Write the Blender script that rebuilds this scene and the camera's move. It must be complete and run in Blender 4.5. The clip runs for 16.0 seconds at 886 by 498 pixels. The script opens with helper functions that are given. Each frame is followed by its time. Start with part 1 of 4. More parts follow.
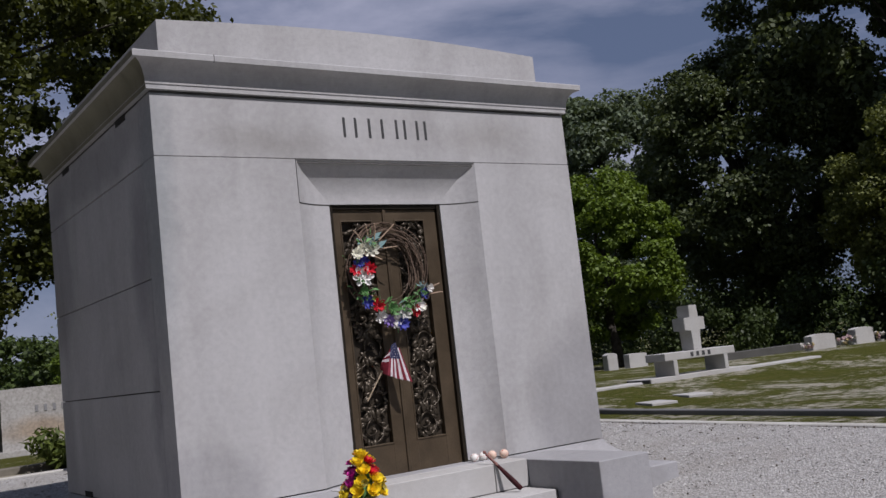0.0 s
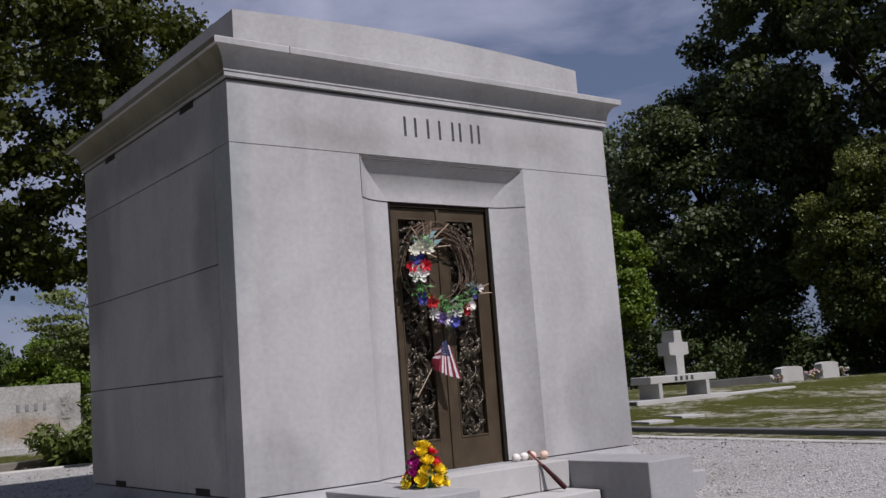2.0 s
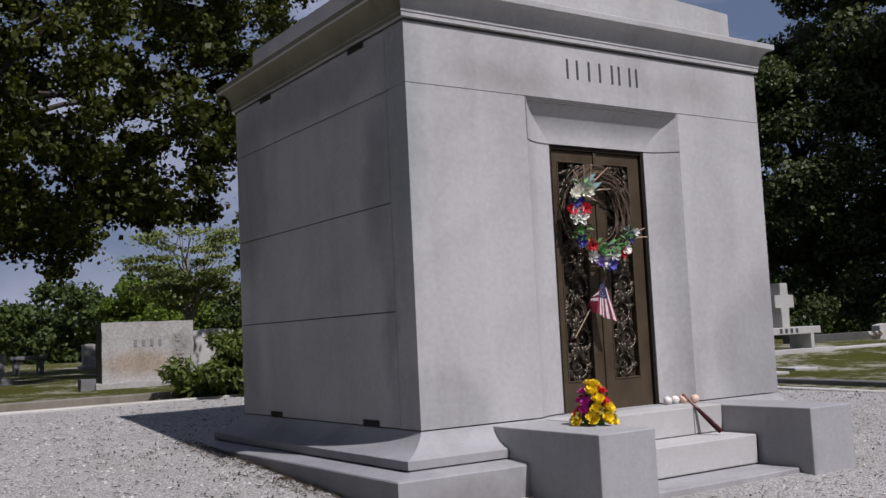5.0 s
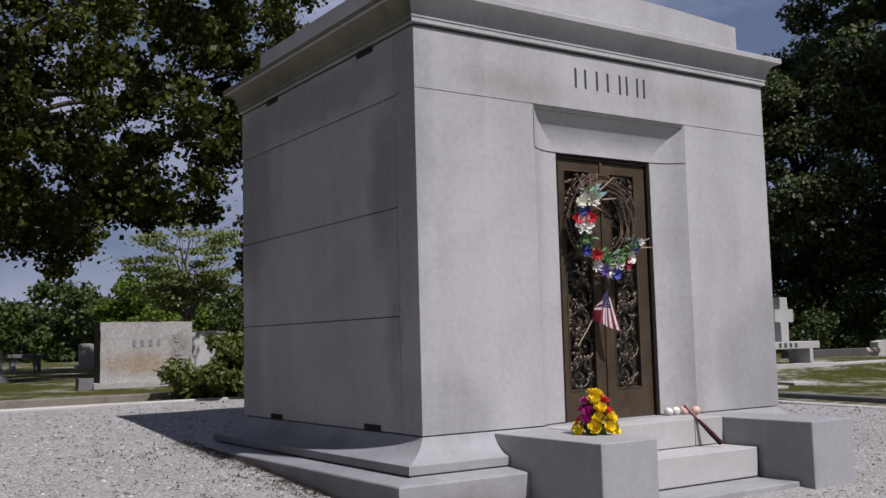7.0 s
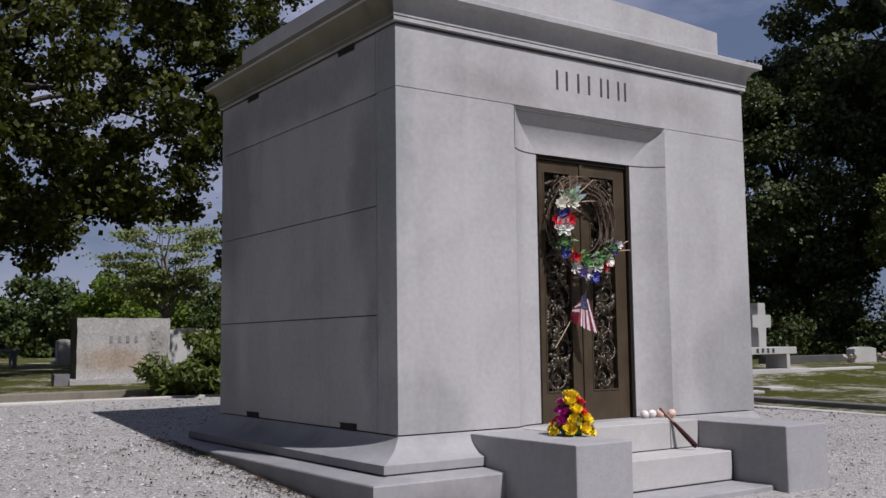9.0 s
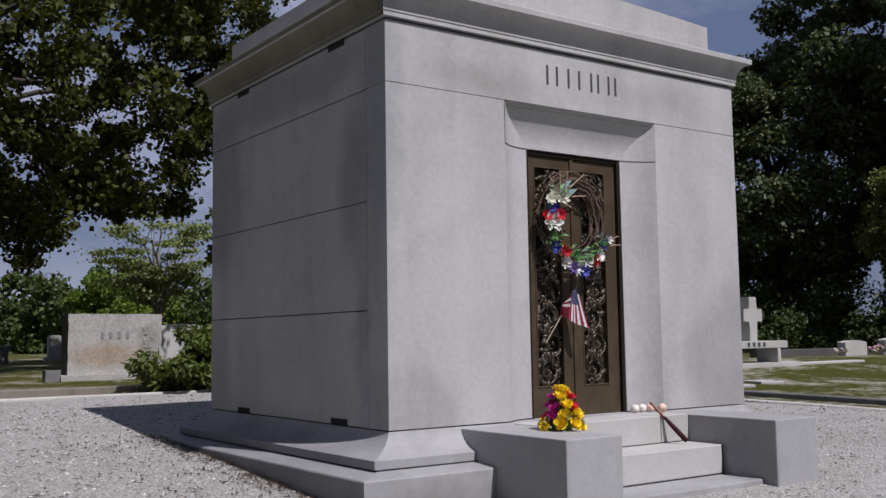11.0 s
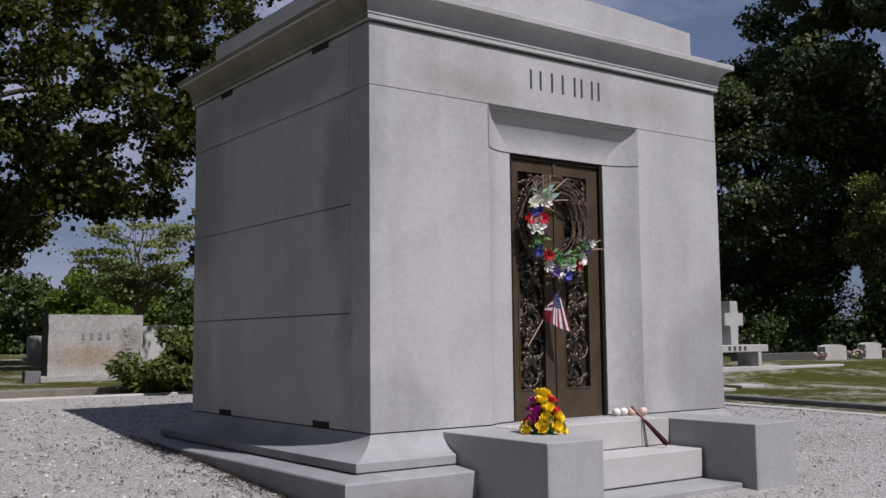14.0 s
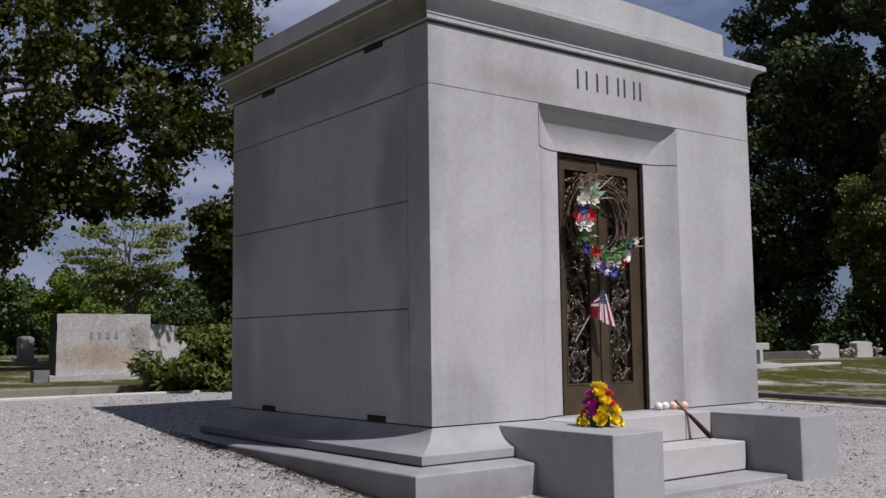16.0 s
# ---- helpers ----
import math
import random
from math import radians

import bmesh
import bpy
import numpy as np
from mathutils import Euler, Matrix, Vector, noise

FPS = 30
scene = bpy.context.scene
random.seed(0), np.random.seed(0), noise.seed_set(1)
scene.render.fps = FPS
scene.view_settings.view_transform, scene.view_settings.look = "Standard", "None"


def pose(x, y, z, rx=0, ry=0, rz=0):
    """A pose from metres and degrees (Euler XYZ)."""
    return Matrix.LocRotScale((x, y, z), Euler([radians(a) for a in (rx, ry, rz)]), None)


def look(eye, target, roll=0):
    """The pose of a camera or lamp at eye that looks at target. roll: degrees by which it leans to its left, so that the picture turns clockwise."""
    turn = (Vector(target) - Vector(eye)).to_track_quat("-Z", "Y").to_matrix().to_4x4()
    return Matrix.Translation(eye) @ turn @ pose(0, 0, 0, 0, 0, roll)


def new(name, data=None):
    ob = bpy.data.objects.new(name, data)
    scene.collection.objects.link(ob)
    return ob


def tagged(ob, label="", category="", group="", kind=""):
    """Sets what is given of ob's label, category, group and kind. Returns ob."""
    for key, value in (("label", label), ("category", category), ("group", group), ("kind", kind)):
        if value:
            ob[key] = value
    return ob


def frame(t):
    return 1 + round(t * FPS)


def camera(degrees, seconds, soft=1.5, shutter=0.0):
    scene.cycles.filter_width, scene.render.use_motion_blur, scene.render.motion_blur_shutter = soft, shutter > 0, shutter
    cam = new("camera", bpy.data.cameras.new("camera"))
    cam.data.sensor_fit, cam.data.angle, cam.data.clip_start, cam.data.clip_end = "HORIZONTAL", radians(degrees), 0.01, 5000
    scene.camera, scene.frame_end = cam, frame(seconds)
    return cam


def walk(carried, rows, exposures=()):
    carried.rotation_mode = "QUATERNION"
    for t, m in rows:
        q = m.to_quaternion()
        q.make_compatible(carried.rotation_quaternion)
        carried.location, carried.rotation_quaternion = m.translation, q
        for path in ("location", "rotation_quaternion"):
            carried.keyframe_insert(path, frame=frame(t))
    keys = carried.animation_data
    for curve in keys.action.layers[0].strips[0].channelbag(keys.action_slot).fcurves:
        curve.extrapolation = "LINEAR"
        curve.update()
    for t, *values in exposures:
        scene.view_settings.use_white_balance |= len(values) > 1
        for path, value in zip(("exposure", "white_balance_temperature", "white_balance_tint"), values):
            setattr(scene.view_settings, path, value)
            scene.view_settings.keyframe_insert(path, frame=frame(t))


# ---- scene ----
cam = camera(48.2, 16.0)
PATH = [
    (0, (-2.226, -6.718, 0.854), (-1.107, -5.075, 1.074), -6.4),
    (0.5, (-2.409, -6.702, 0.842), (-1.2, -5.129, 1.099), -4.8),
    (1, (-2.517, -6.501, 0.843), (-1.306, -4.94, 1.157), -4.2),
    (1.5, (-2.79, -6.367, 0.661), (-1.566, -4.807, 0.924), -6.7),
    (2, (-2.997, -6.311, 0.693), (-1.793, -4.737, 0.959), -4.3),
    (2.5, (-3.15, -6.14, 0.675), (-1.935, -4.569, 0.914), -4.5),
    (3, (-3.356, -6.047, 0.636), (-2.112, -4.491, 0.814), -4.7),
    (3.5, (-3.507, -5.938, 0.616), (-2.289, -4.354, 0.711), -5.2),
    (4, (-3.568, -6.007, 0.659), (-2.428, -4.377, 0.872), -3.5),
    (4.5, (-3.64, -5.961, 0.663), (-2.54, -4.3, 0.835), -2.9),
    (7, (-3.718, -5.906, 0.651), (-2.615, -4.248, 0.84), -1.5),
    (7.5, (-3.728, -5.911, 0.637), (-2.644, -4.24, 0.818), -2.0),
    (8, (-3.723, -5.905, 0.635), (-2.623, -4.243, 0.801), -2.3),
    (8.5, (-3.709, -5.904, 0.638), (-2.598, -4.248, 0.799), -2.0),
    (9, (-3.694, -5.911, 0.638), (-2.561, -4.274, 0.829), -0.7),
    (11.5, (-3.68, -5.931, 0.645), (-2.531, -4.304, 0.824), -0.9),
    (12, (-3.685, -5.947, 0.651), (-2.528, -4.327, 0.843), -0.8),
    (12.5, (-3.687, -5.944, 0.647), (-2.521, -4.332, 0.846), -0.5),
    (13, (-3.69, -5.944, 0.644), (-2.529, -4.327, 0.844), -0.7),
    (13.5, (-3.682, -5.941, 0.647), (-2.512, -4.333, 0.859), -0.9),
    (14, (-3.684, -5.933, 0.649), (-2.511, -4.323, 0.833), -0.6),
    (14.5, (-3.679, -5.913, 0.644), (-2.498, -4.309, 0.824), -0.4),
    (15, (-3.756, -5.88, 0.645), (-2.558, -4.292, 0.854), 1.1),
    (15.5, (-4.098, -5.797, 0.619), (-2.895, -4.209, 0.788), -2.0),
    (16, (-4.23, -5.666, 0.609), (-3.018, -4.086, 0.795), -0.7),
]
EXPOSURES = [(0.0, -0.26, 6220, 17), (1.0, -0.14, 6220, 17), (3.0, -0.19, 6220, 17), (3.5, -0.25, 6220, 17), (4.0, -0.15, 6220, 17), (6.5, -0.09, 6220, 17), (16.0, -0.10, 6220, 17)]
walk(cam, [(t, look(eye, target, roll)) for t, eye, target, roll in PATH], EXPOSURES)

# ---- light ----
SUN_EL, SUN_DIR = 54.0, Vector((0.17, -1.0, 0.0)).normalized()
world = bpy.data.worlds.new("sky_world")
scene.world = world
world.use_nodes = True
wn, wl = world.node_tree.nodes, world.node_tree.links
wn.clear()
w_out, w_bg, w_sky = wn.new("ShaderNodeOutputWorld"), wn.new("ShaderNodeBackground"), wn.new("ShaderNodeTexSky")
w_sky.sky_type, w_sky.sun_disc = "NISHITA", False
w_sky.sun_elevation, w_sky.sun_rotation = radians(SUN_EL), math.atan2(SUN_DIR.x, SUN_DIR.y)
w_sky.air_density, w_sky.dust_density, w_sky.ozone_density = 1.0, 0.25, 2.6
w_co, w_map, w_noise, w_ramp, w_mix = (wn.new("ShaderNodeTexCoord"), wn.new("ShaderNodeMapping"), wn.new("ShaderNodeTexNoise"),
                                       wn.new("ShaderNodeValToRGB"), wn.new("ShaderNodeMixRGB"))
w_map.inputs["Scale"].default_value = (1.3, 1.6, 4.2)
w_map.inputs["Location"].default_value = (0.35, 0.1, 0.2)
w_noise.inputs["Scale"].default_value, w_noise.inputs["Detail"].default_value = 1.9, 7.0
w_noise.inputs["Roughness"].default_value = 0.56
w_noise.inputs["Distortion"].default_value = 0.5
w_ramp.color_ramp.elements[0].position, w_ramp.color_ramp.elements[1].position = 0.42, 0.70
w_ramp.color_ramp.elements[0].color, w_ramp.color_ramp.elements[1].color = (0.0, 0.0, 0.0, 1), (0.85, 0.85, 0.85, 1)
w_mix.inputs[2].default_value = (14.0, 14.6, 18.0, 1)
wl.new(w_co.outputs["Generated"], w_map.inputs["Vector"])
wl.new(w_map.outputs[0], w_noise.inputs["Vector"])
wl.new(w_noise.outputs["Fac"], w_ramp.inputs[0])
wl.new(w_ramp.outputs[0], w_mix.inputs[0])
w_veil = wn.new("ShaderNodeMixRGB")        # thin summer haze over the blue
w_veil.inputs[0].default_value = 0.6
w_veil.inputs[2].default_value = (5.4, 7.0, 11.0, 1)
wl.new(w_sky.outputs[0], w_veil.inputs[1])
wl.new(w_veil.outputs[0], w_mix.inputs[1])
wl.new(w_mix.outputs[0], w_bg.inputs[0])
wl.new(w_bg.outputs[0], w_out.inputs[0])
w_bg.inputs[1].default_value = 0.0325

sun_data = bpy.data.lights.new("sun", "SUN")
sun_data.energy, sun_data.angle, sun_data.color = 4.85, radians(0.55), (1.0, 0.965, 0.92)
sun = new("sun", sun_data)
sun.matrix_world = look((0, 0, 0), -Vector((SUN_DIR.x * math.cos(radians(SUN_EL)), SUN_DIR.y * math.cos(radians(SUN_EL)), math.sin(radians(SUN_EL)))))


# ---- materials ----
def material(name, rough=0.8, metal=0.0):
    m = bpy.data.materials.new(name)
    m.use_nodes = True
    b = m.node_tree.nodes["Principled BSDF"]
    b.inputs["Roughness"].default_value, b.inputs["Metallic"].default_value = rough, metal
    return m, m.node_tree.nodes, m.node_tree.links, b


def rgb(c):
    return (c[0], c[1], c[2], 1.0)


def ramp(nodes, links, source, stops):
    r = nodes.new("ShaderNodeValToRGB")
    el = r.color_ramp.elements
    while len(el) < len(stops):
        el.new(0.5)
    for e, (p, c) in zip(el, stops):
        e.position, e.color = p, rgb(c)
    links.new(source, r.inputs[0])
    return r.outputs[0]


def noise_of(nodes, links, vec, scale, detail=5.0, rough=0.55, distort=0.0):
    n = nodes.new("ShaderNodeTexNoise")
    n.inputs["Scale"].default_value, n.inputs["Detail"].default_value = scale, detail
    n.inputs["Roughness"].default_value, n.inputs["Distortion"].default_value = rough, distort
    links.new(vec, n.inputs["Vector"])
    return n.outputs["Fac"]


def mixed(nodes, links, fac, a, b, kind="MIX"):
    m = nodes.new("ShaderNodeMixRGB")
    m.blend_type = kind
    for sock, v in ((m.inputs[0], fac), (m.inputs[1], a), (m.inputs[2], b)):
        if isinstance(v, (int, float)):
            sock.default_value = v
        elif isinstance(v, tuple):
            sock.default_value = rgb(v)
        else:
            links.new(v, sock)
    return m.outputs[0]


def bumped(nodes, links, bsdf, height, strength, distance):
    b = nodes.new("ShaderNodeBump")
    b.inputs["Strength"].default_value, b.inputs["Distance"].default_value = strength, distance
    links.new(height, b.inputs["Height"])
    links.new(b.outputs[0], bsdf.inputs["Normal"])


def world_vec(nodes, links, scale=(1, 1, 1)):
    g, m = nodes.new("ShaderNodeNewGeometry"), nodes.new("ShaderNodeMapping")
    m.inputs["Scale"].default_value = scale
    links.new(g.outputs["Position"], m.inputs["Vector"])
    return m.outputs[0]


def blob(n, l, centre, radii, soft):
    """A soft, uneven patch round a centre, as a mask for stains and painted shade."""
    v = world_vec(n, l)
    wob = n.new("ShaderNodeTexNoise")
    wob.inputs["Scale"].default_value, wob.inputs["Detail"].default_value = 2.6, 5.0
    l.new(v, wob.inputs["Vector"])
    mid, push, add, sub, div, size = [n.new("ShaderNodeVectorMath") for i in range(6)]
    mid.operation, push.operation, add.operation, sub.operation, div.operation, size.operation = "SUBTRACT", "SCALE", "ADD", "SUBTRACT", "DIVIDE", "LENGTH"
    l.new(wob.outputs["Color"], mid.inputs[0])
    mid.inputs[1].default_value = (0.5, 0.5, 0.5)
    l.new(mid.outputs[0], push.inputs[0])
    push.inputs["Scale"].default_value = 0.35
    l.new(v, add.inputs[0])
    l.new(push.outputs[0], add.inputs[1])
    l.new(add.outputs[0], sub.inputs[0])
    sub.inputs[1].default_value = centre
    l.new(sub.outputs[0], div.inputs[0])
    div.inputs[1].default_value = radii
    l.new(div.outputs[0], size.inputs[0])
    return ramp(n, l, size.outputs["Value"], [(max(0.0, 1 - soft), (1, 1, 1)), (1.0, (0, 0, 0))])


def granite(name, light, dark, stain, streak=0.0, vary=0.04, mottle=0.16, blobs=()):
    m, n, l, b = material(name, 0.72)
    v = world_vec(n, l)
    grain = noise_of(n, l, v, 190.0, 4.0, 0.75)
    patch = noise_of(n, l, v, 1.05, 5.0, 0.58, 1.1)
    tone = ramp(n, l, grain, [(0.36, dark), (0.5, light), (0.66, tuple(min(1, c * 1.12) for c in light))])
    worn = ramp(n, l, patch, [(0.42, (0, 0, 0)), (0.66, (1, 1, 1))])
    col = mixed(n, l, 0.62, tone, mixed(n, l, worn, tone, stain))
    if streak:
        run = noise_of(n, l, world_vec(n, l, (1.5, 1.5, 0.28)), 1.6, 3.0, 0.5, 0.9)
        col = mixed(n, l, streak, col, ramp(n, l, run, [(0.36, tuple(c * 0.70 for c in stain)), (0.5, tuple(c * 0.95 for c in light)), (0.68, tuple(min(1, c * 1.22) for c in light))]))
    mott = noise_of(n, l, v, 22.0, 4.0, 0.6)
    col = mixed(n, l, mottle, col, ramp(n, l, mott, [(0.35, dark), (0.65, light)]))
    for centre, radii, soft, tint in blobs:
        col = mixed(n, l, blob(n, l, centre, radii, soft), col, mixed(n, l, 1.0, col, tint, "MULTIPLY"))
    info = n.new("ShaderNodeObjectInfo")
    shade = ramp(n, l, info.outputs["Random"], [(0.0, (1 - vary,) * 3), (1.0, (1.0, 1.0, 1.0))])
    col = mixed(n, l, 1.0, col, shade, "MULTIPLY")
    l.new(col, b.inputs["Base Color"])
    bumped(n, l, b, grain, 0.22, 0.004)
    return m


def plain(name, c, rough=0.6, metal=0.0, vary=0.25, scale=40.0, bump=0.0):
    m, n, l, b = material(name, rough, metal)
    co = n.new("ShaderNodeTexCoord").outputs["Object"]
    f = noise_of(n, l, co, scale, 4.0)
    l.new(ramp(n, l, f, [(0.3, tuple(x * (1 - vary) for x in c)), (0.7, tuple(min(1, x * (1 + vary)) for x in c))]), b.inputs["Base Color"])
    if bump:
        bumped(n, l, b, f, bump, 0.01)
    return m


GRANITE = granite("light_grey_granite", (0.445, 0.44, 0.442), (0.28, 0.278, 0.282), (0.30, 0.292, 0.285), 0.2, 0.05, 0.28, [
    ((0.16, 0.0, 0.06), (0.62, 0.5, 0.44), 0.3, (0.85, 0.85, 0.86)),
    ((3.95, 0.0, 0.30), (0.95, 0.5, 0.95), 0.3, (0.75, 0.75, 0.76)),
    ((0.9, 0.0, 2.62), (0.75, 0.3, 0.16), 0.8, (0.82, 0.81, 0.79)),
    ((2.9, 0.0, 2.72), (0.7, 0.3, 0.2), 0.8, (0.84, 0.83, 0.81)),
    ((0.0, 0.50, 1.85), (0.4, 0.30, 0.80), 0.65, (0.66, 0.66, 0.68)),
    ((0.0, 0.10, 2.1), (0.16, 0.34, 1.3), 0.6, (0.72, 0.76, 0.77)),
    ((0.0, 2.95, 2.1), (0.4, 0.55, 0.95), 0.4, (0.70, 0.70, 0.71)),
    # band under the cornice: shade put into the wall colour
    ((0.0, 1.6, 2.75), (0.4, 1.9, 0.26), 0.5, (0.76, 0.76, 0.76)),
    ((0.0, 0.35, 0.75), (0.4, 0.16, 0.7), 0.7, (0.68, 0.68, 0.69)),
    ((0.0, 3.0, 0.5), (0.4, 0.3, 0.6), 0.7, (0.76, 0.76, 0.76))])
# darker, weathered copy of the wall granite; left faces carry painted shade
GRANITE_BASE = granite("weathered_shaded_base_granite", (0.335, 0.333, 0.343), (0.22, 0.22, 0.228), (0.215, 0.21, 0.208), 0.2, 0.06, 0.22, [((-0.30, 1.7, -0.30), (0.42, 2.4, 0.5), 0.45, (0.74, 0.74, 0.76)), ((0.1, -0.42, -0.45), (0.8, 0.4, 0.14), 0.7, (0.78, 0.76, 0.74)), ((2.7, -0.9, -0.3), (0.2, 0.4, 0.3), 0.7, (0.8, 0.8, 0.82))])
# olive stain, deepened to carry the shade of the cornice's left side
GRANITE_STAIN_SHADE = granite("stained_shaded_granite", (0.185, 0.178, 0.128), (0.12, 0.114, 0.08), (0.085, 0.077, 0.042), 0.4)
STEP_STONE = granite("pale_step_granite", (0.45, 0.445, 0.435), (0.31, 0.305, 0.30), (0.36, 0.345, 0.325))
JOINT = plain("dark_joint_mortar", (0.09, 0.088, 0.085), 0.95)
TOMB_PALE = granite("pale_tombstone_granite", (0.44, 0.435, 0.42), (0.28, 0.275, 0.27), (0.33, 0.315, 0.29))
TOMB_ROUGH = granite("weathered_tombstone_granite", (0.43, 0.42, 0.40), (0.21, 0.20, 0.185), (0.25, 0.225, 0.195), 0.3, 0.04, 0.55, [((1.7, 12.3, 0.42), (0.95, 0.6, 0.30), 0.6, (0.86, 0.72, 0.58)), ((2.4, 12.3, 0.75), (0.3, 0.6, 0.35), 0.7, (0.66, 0.66, 0.64))])
TOMB_DARK = granite("dark_grey_tombstone_granite", (0.16, 0.16, 0.165), (0.09, 0.09, 0.095), (0.12, 0.12, 0.12))
CONCRETE = granite("kerb_concrete", (0.50, 0.49, 0.46), (0.34, 0.33, 0.31), (0.30, 0.28, 0.24))
NAME_BAR = plain("incised_name_shade", (0.20, 0.20, 0.205), 0.9)
# near-black stone colour that stands in for faces in shade
SHADE_BLACK = granite("shade_blackened_stone", (0.085, 0.083, 0.078), (0.04, 0.04, 0.038), (0.05, 0.048, 0.042))
LETTER = plain("incised_letter_shade", (0.045, 0.045, 0.047), 0.9)


def leaf_material(name, dark, light, through_amount=0.3):
    m, n, l, b = material(name, 0.55)
    g = n.new("ShaderNodeNewGeometry")
    col = ramp(n, l, g.outputs["Random Per Island"], [(0.0, dark), (0.7, light), (1.0, tuple(min(1, c * 1.35) for c in light))])
    big = noise_of(n, l, world_vec(n, l), 0.35, 3.0)
    col = mixed(n, l, 0.5, col, mixed(n, l, big, dark, light))
    l.new(col, b.inputs["Base Color"])
    b.inputs["Specular IOR Level"].default_value = 0.3
    t, mx = n.new("ShaderNodeBsdfTranslucent"), n.new("ShaderNodeMixShader")
    l.new(mixed(n, l, 1.0, col, (1.0, 1.0, 0.5), "MULTIPLY"), t.inputs["Color"])
    mx.inputs[0].default_value = through_amount
    l.new(b.outputs[0], mx.inputs[1])
    l.new(t.outputs[0], mx.inputs[2])
    l.new(mx.outputs[0], n["Material Output"].inputs["Surface"])
    return m


LEAF_OAK = leaf_material("oak_leaves", (0.012, 0.019, 0.006), (0.086, 0.098, 0.016), 0.3)
LEAF_DARK = leaf_material("dark_hardwood_leaves", (0.042, 0.058, 0.024), (0.100, 0.124, 0.048), 0.3)
LEAF_BRIGHT = leaf_material("bright_maple_leaves", (0.065, 0.105, 0.014), (0.145, 0.21, 0.027), 0.35)
LEAF_FAR = leaf_material("far_wood_leaves", (0.016, 0.030, 0.008), (0.068, 0.100, 0.020), 0.2)
# far-wood leaf colour darkened to paint the undergrowth's shade
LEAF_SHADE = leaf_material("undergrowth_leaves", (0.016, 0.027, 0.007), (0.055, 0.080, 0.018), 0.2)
# distance haze is mixed into these leaf colours
LEAF_HAZY = leaf_material("haze_greyed_far_leaves", (0.060, 0.082, 0.050), (0.13, 0.165, 0.095), 0.3)
PALE_BARK = plain("pale_grey_bark", (0.16, 0.145, 0.125), 0.95, 0.0, 0.4, 9.0, 0.8)
LEAF_BUSH = leaf_material("shrub_leaves", (0.045, 0.068, 0.014), (0.13, 0.165, 0.036))
LEAF_CEDAR = leaf_material("olive_cedar_leaves", (0.048, 0.062, 0.014), (0.14, 0.155, 0.036), 0.25)
LEAF_PALE = leaf_material("pale_dogwood_leaves", (0.09, 0.12, 0.042), (0.25, 0.29, 0.11), 0.35)
BARK = plain("grey_brown_bark", (0.040, 0.033, 0.027), 0.95, 0.0, 0.5, 9.0, 0.8)

# gravel
GRAVEL, gn, gl, gb = material("white_marble_gravel", 0.9)
gv = world_vec(gn, gl)
g_cell = gn.new("ShaderNodeTexVoronoi")
g_cell.inputs["Scale"].default_value = 54.0
gl.new(gv, g_cell.inputs["Vector"])
g_tone = ramp(gn, gl, g_cell.outputs["Color"], [(0.0, (0.21, 0.205, 0.198)), (0.3, (0.33, 0.323, 0.313)), (0.75, (0.455, 0.448, 0.435))])
# shade in the gaps between stones, put into the colour
g_gap = ramp(gn, gl, g_cell.outputs["Distance"], [(0.35, (1, 1, 1)), (0.75, (0.66, 0.645, 0.62))])
g_col = mixed(gn, gl, 1.0, g_tone, g_gap, "MULTIPLY")
g_dirt = noise_of(gn, gl, gv, 1.3, 6.0, 0.65)
g_col = mixed(gn, gl, ramp(gn, gl, g_dirt, [(0.5, (0, 0, 0)), (0.78, (0.5, 0.5, 0.5))]), g_col, (0.20, 0.175, 0.145))
g_litter = noise_of(gn, gl, world_vec(gn, gl, (1.0, 2.2, 1.0)), 19.0, 4.0, 0.7, 1.2)
g_col = mixed(gn, gl, ramp(gn, gl, g_litter, [(0.65, (0, 0, 0)), (0.73, (0.6, 0.6, 0.6))]), g_col, (0.11, 0.085, 0.06))
gl.new(g_col, gb.inputs["Base Color"])
bumped(gn, gl, gb, g_cell.outputs["Distance"], 0.8, 0.02)

GRASS, sn, sl, sb = material("dry_patchy_lawn", 0.95)
sv = world_vec(sn, sl)
s_fine, s_big = noise_of(sn, sl, sv, 38.0, 5.0, 0.7), noise_of(sn, sl, world_vec(sn, sl, (0.9, 0.6, 1.0)), 0.62, 10.0, 0.74, 0.6)
s_green = ramp(sn, sl, s_fine, [(0.3, (0.022, 0.030, 0.004)), (0.55, (0.064, 0.074, 0.010)), (0.8, (0.125, 0.123, 0.024))])
s_sand = ramp(sn, sl, s_fine, [(0.3, (0.24, 0.22, 0.17)), (0.7, (0.56, 0.53, 0.46))])
s_mid = noise_of(sn, sl, sv, 7.0, 6.0, 0.7)
s_mask = mixed(sn, sl, 0.36, s_big, s_mid)
s_green = mixed(sn, sl, ramp(sn, sl, s_mid, [(0.42, (0, 0, 0)), (0.66, (0.55, 0.55, 0.55))]), s_green, (0.125, 0.105, 0.035))
sl.new(mixed(sn, sl, ramp(sn, sl, s_mask, [(0.515, (0, 0, 0)), (0.58, (0.9, 0.9, 0.9))]), s_green, s_sand), sb.inputs["Base Color"])
sb.inputs["Specular IOR Level"].default_value = 0.1
bumped(sn, sl, sb, s_fine, 0.9, 0.05)


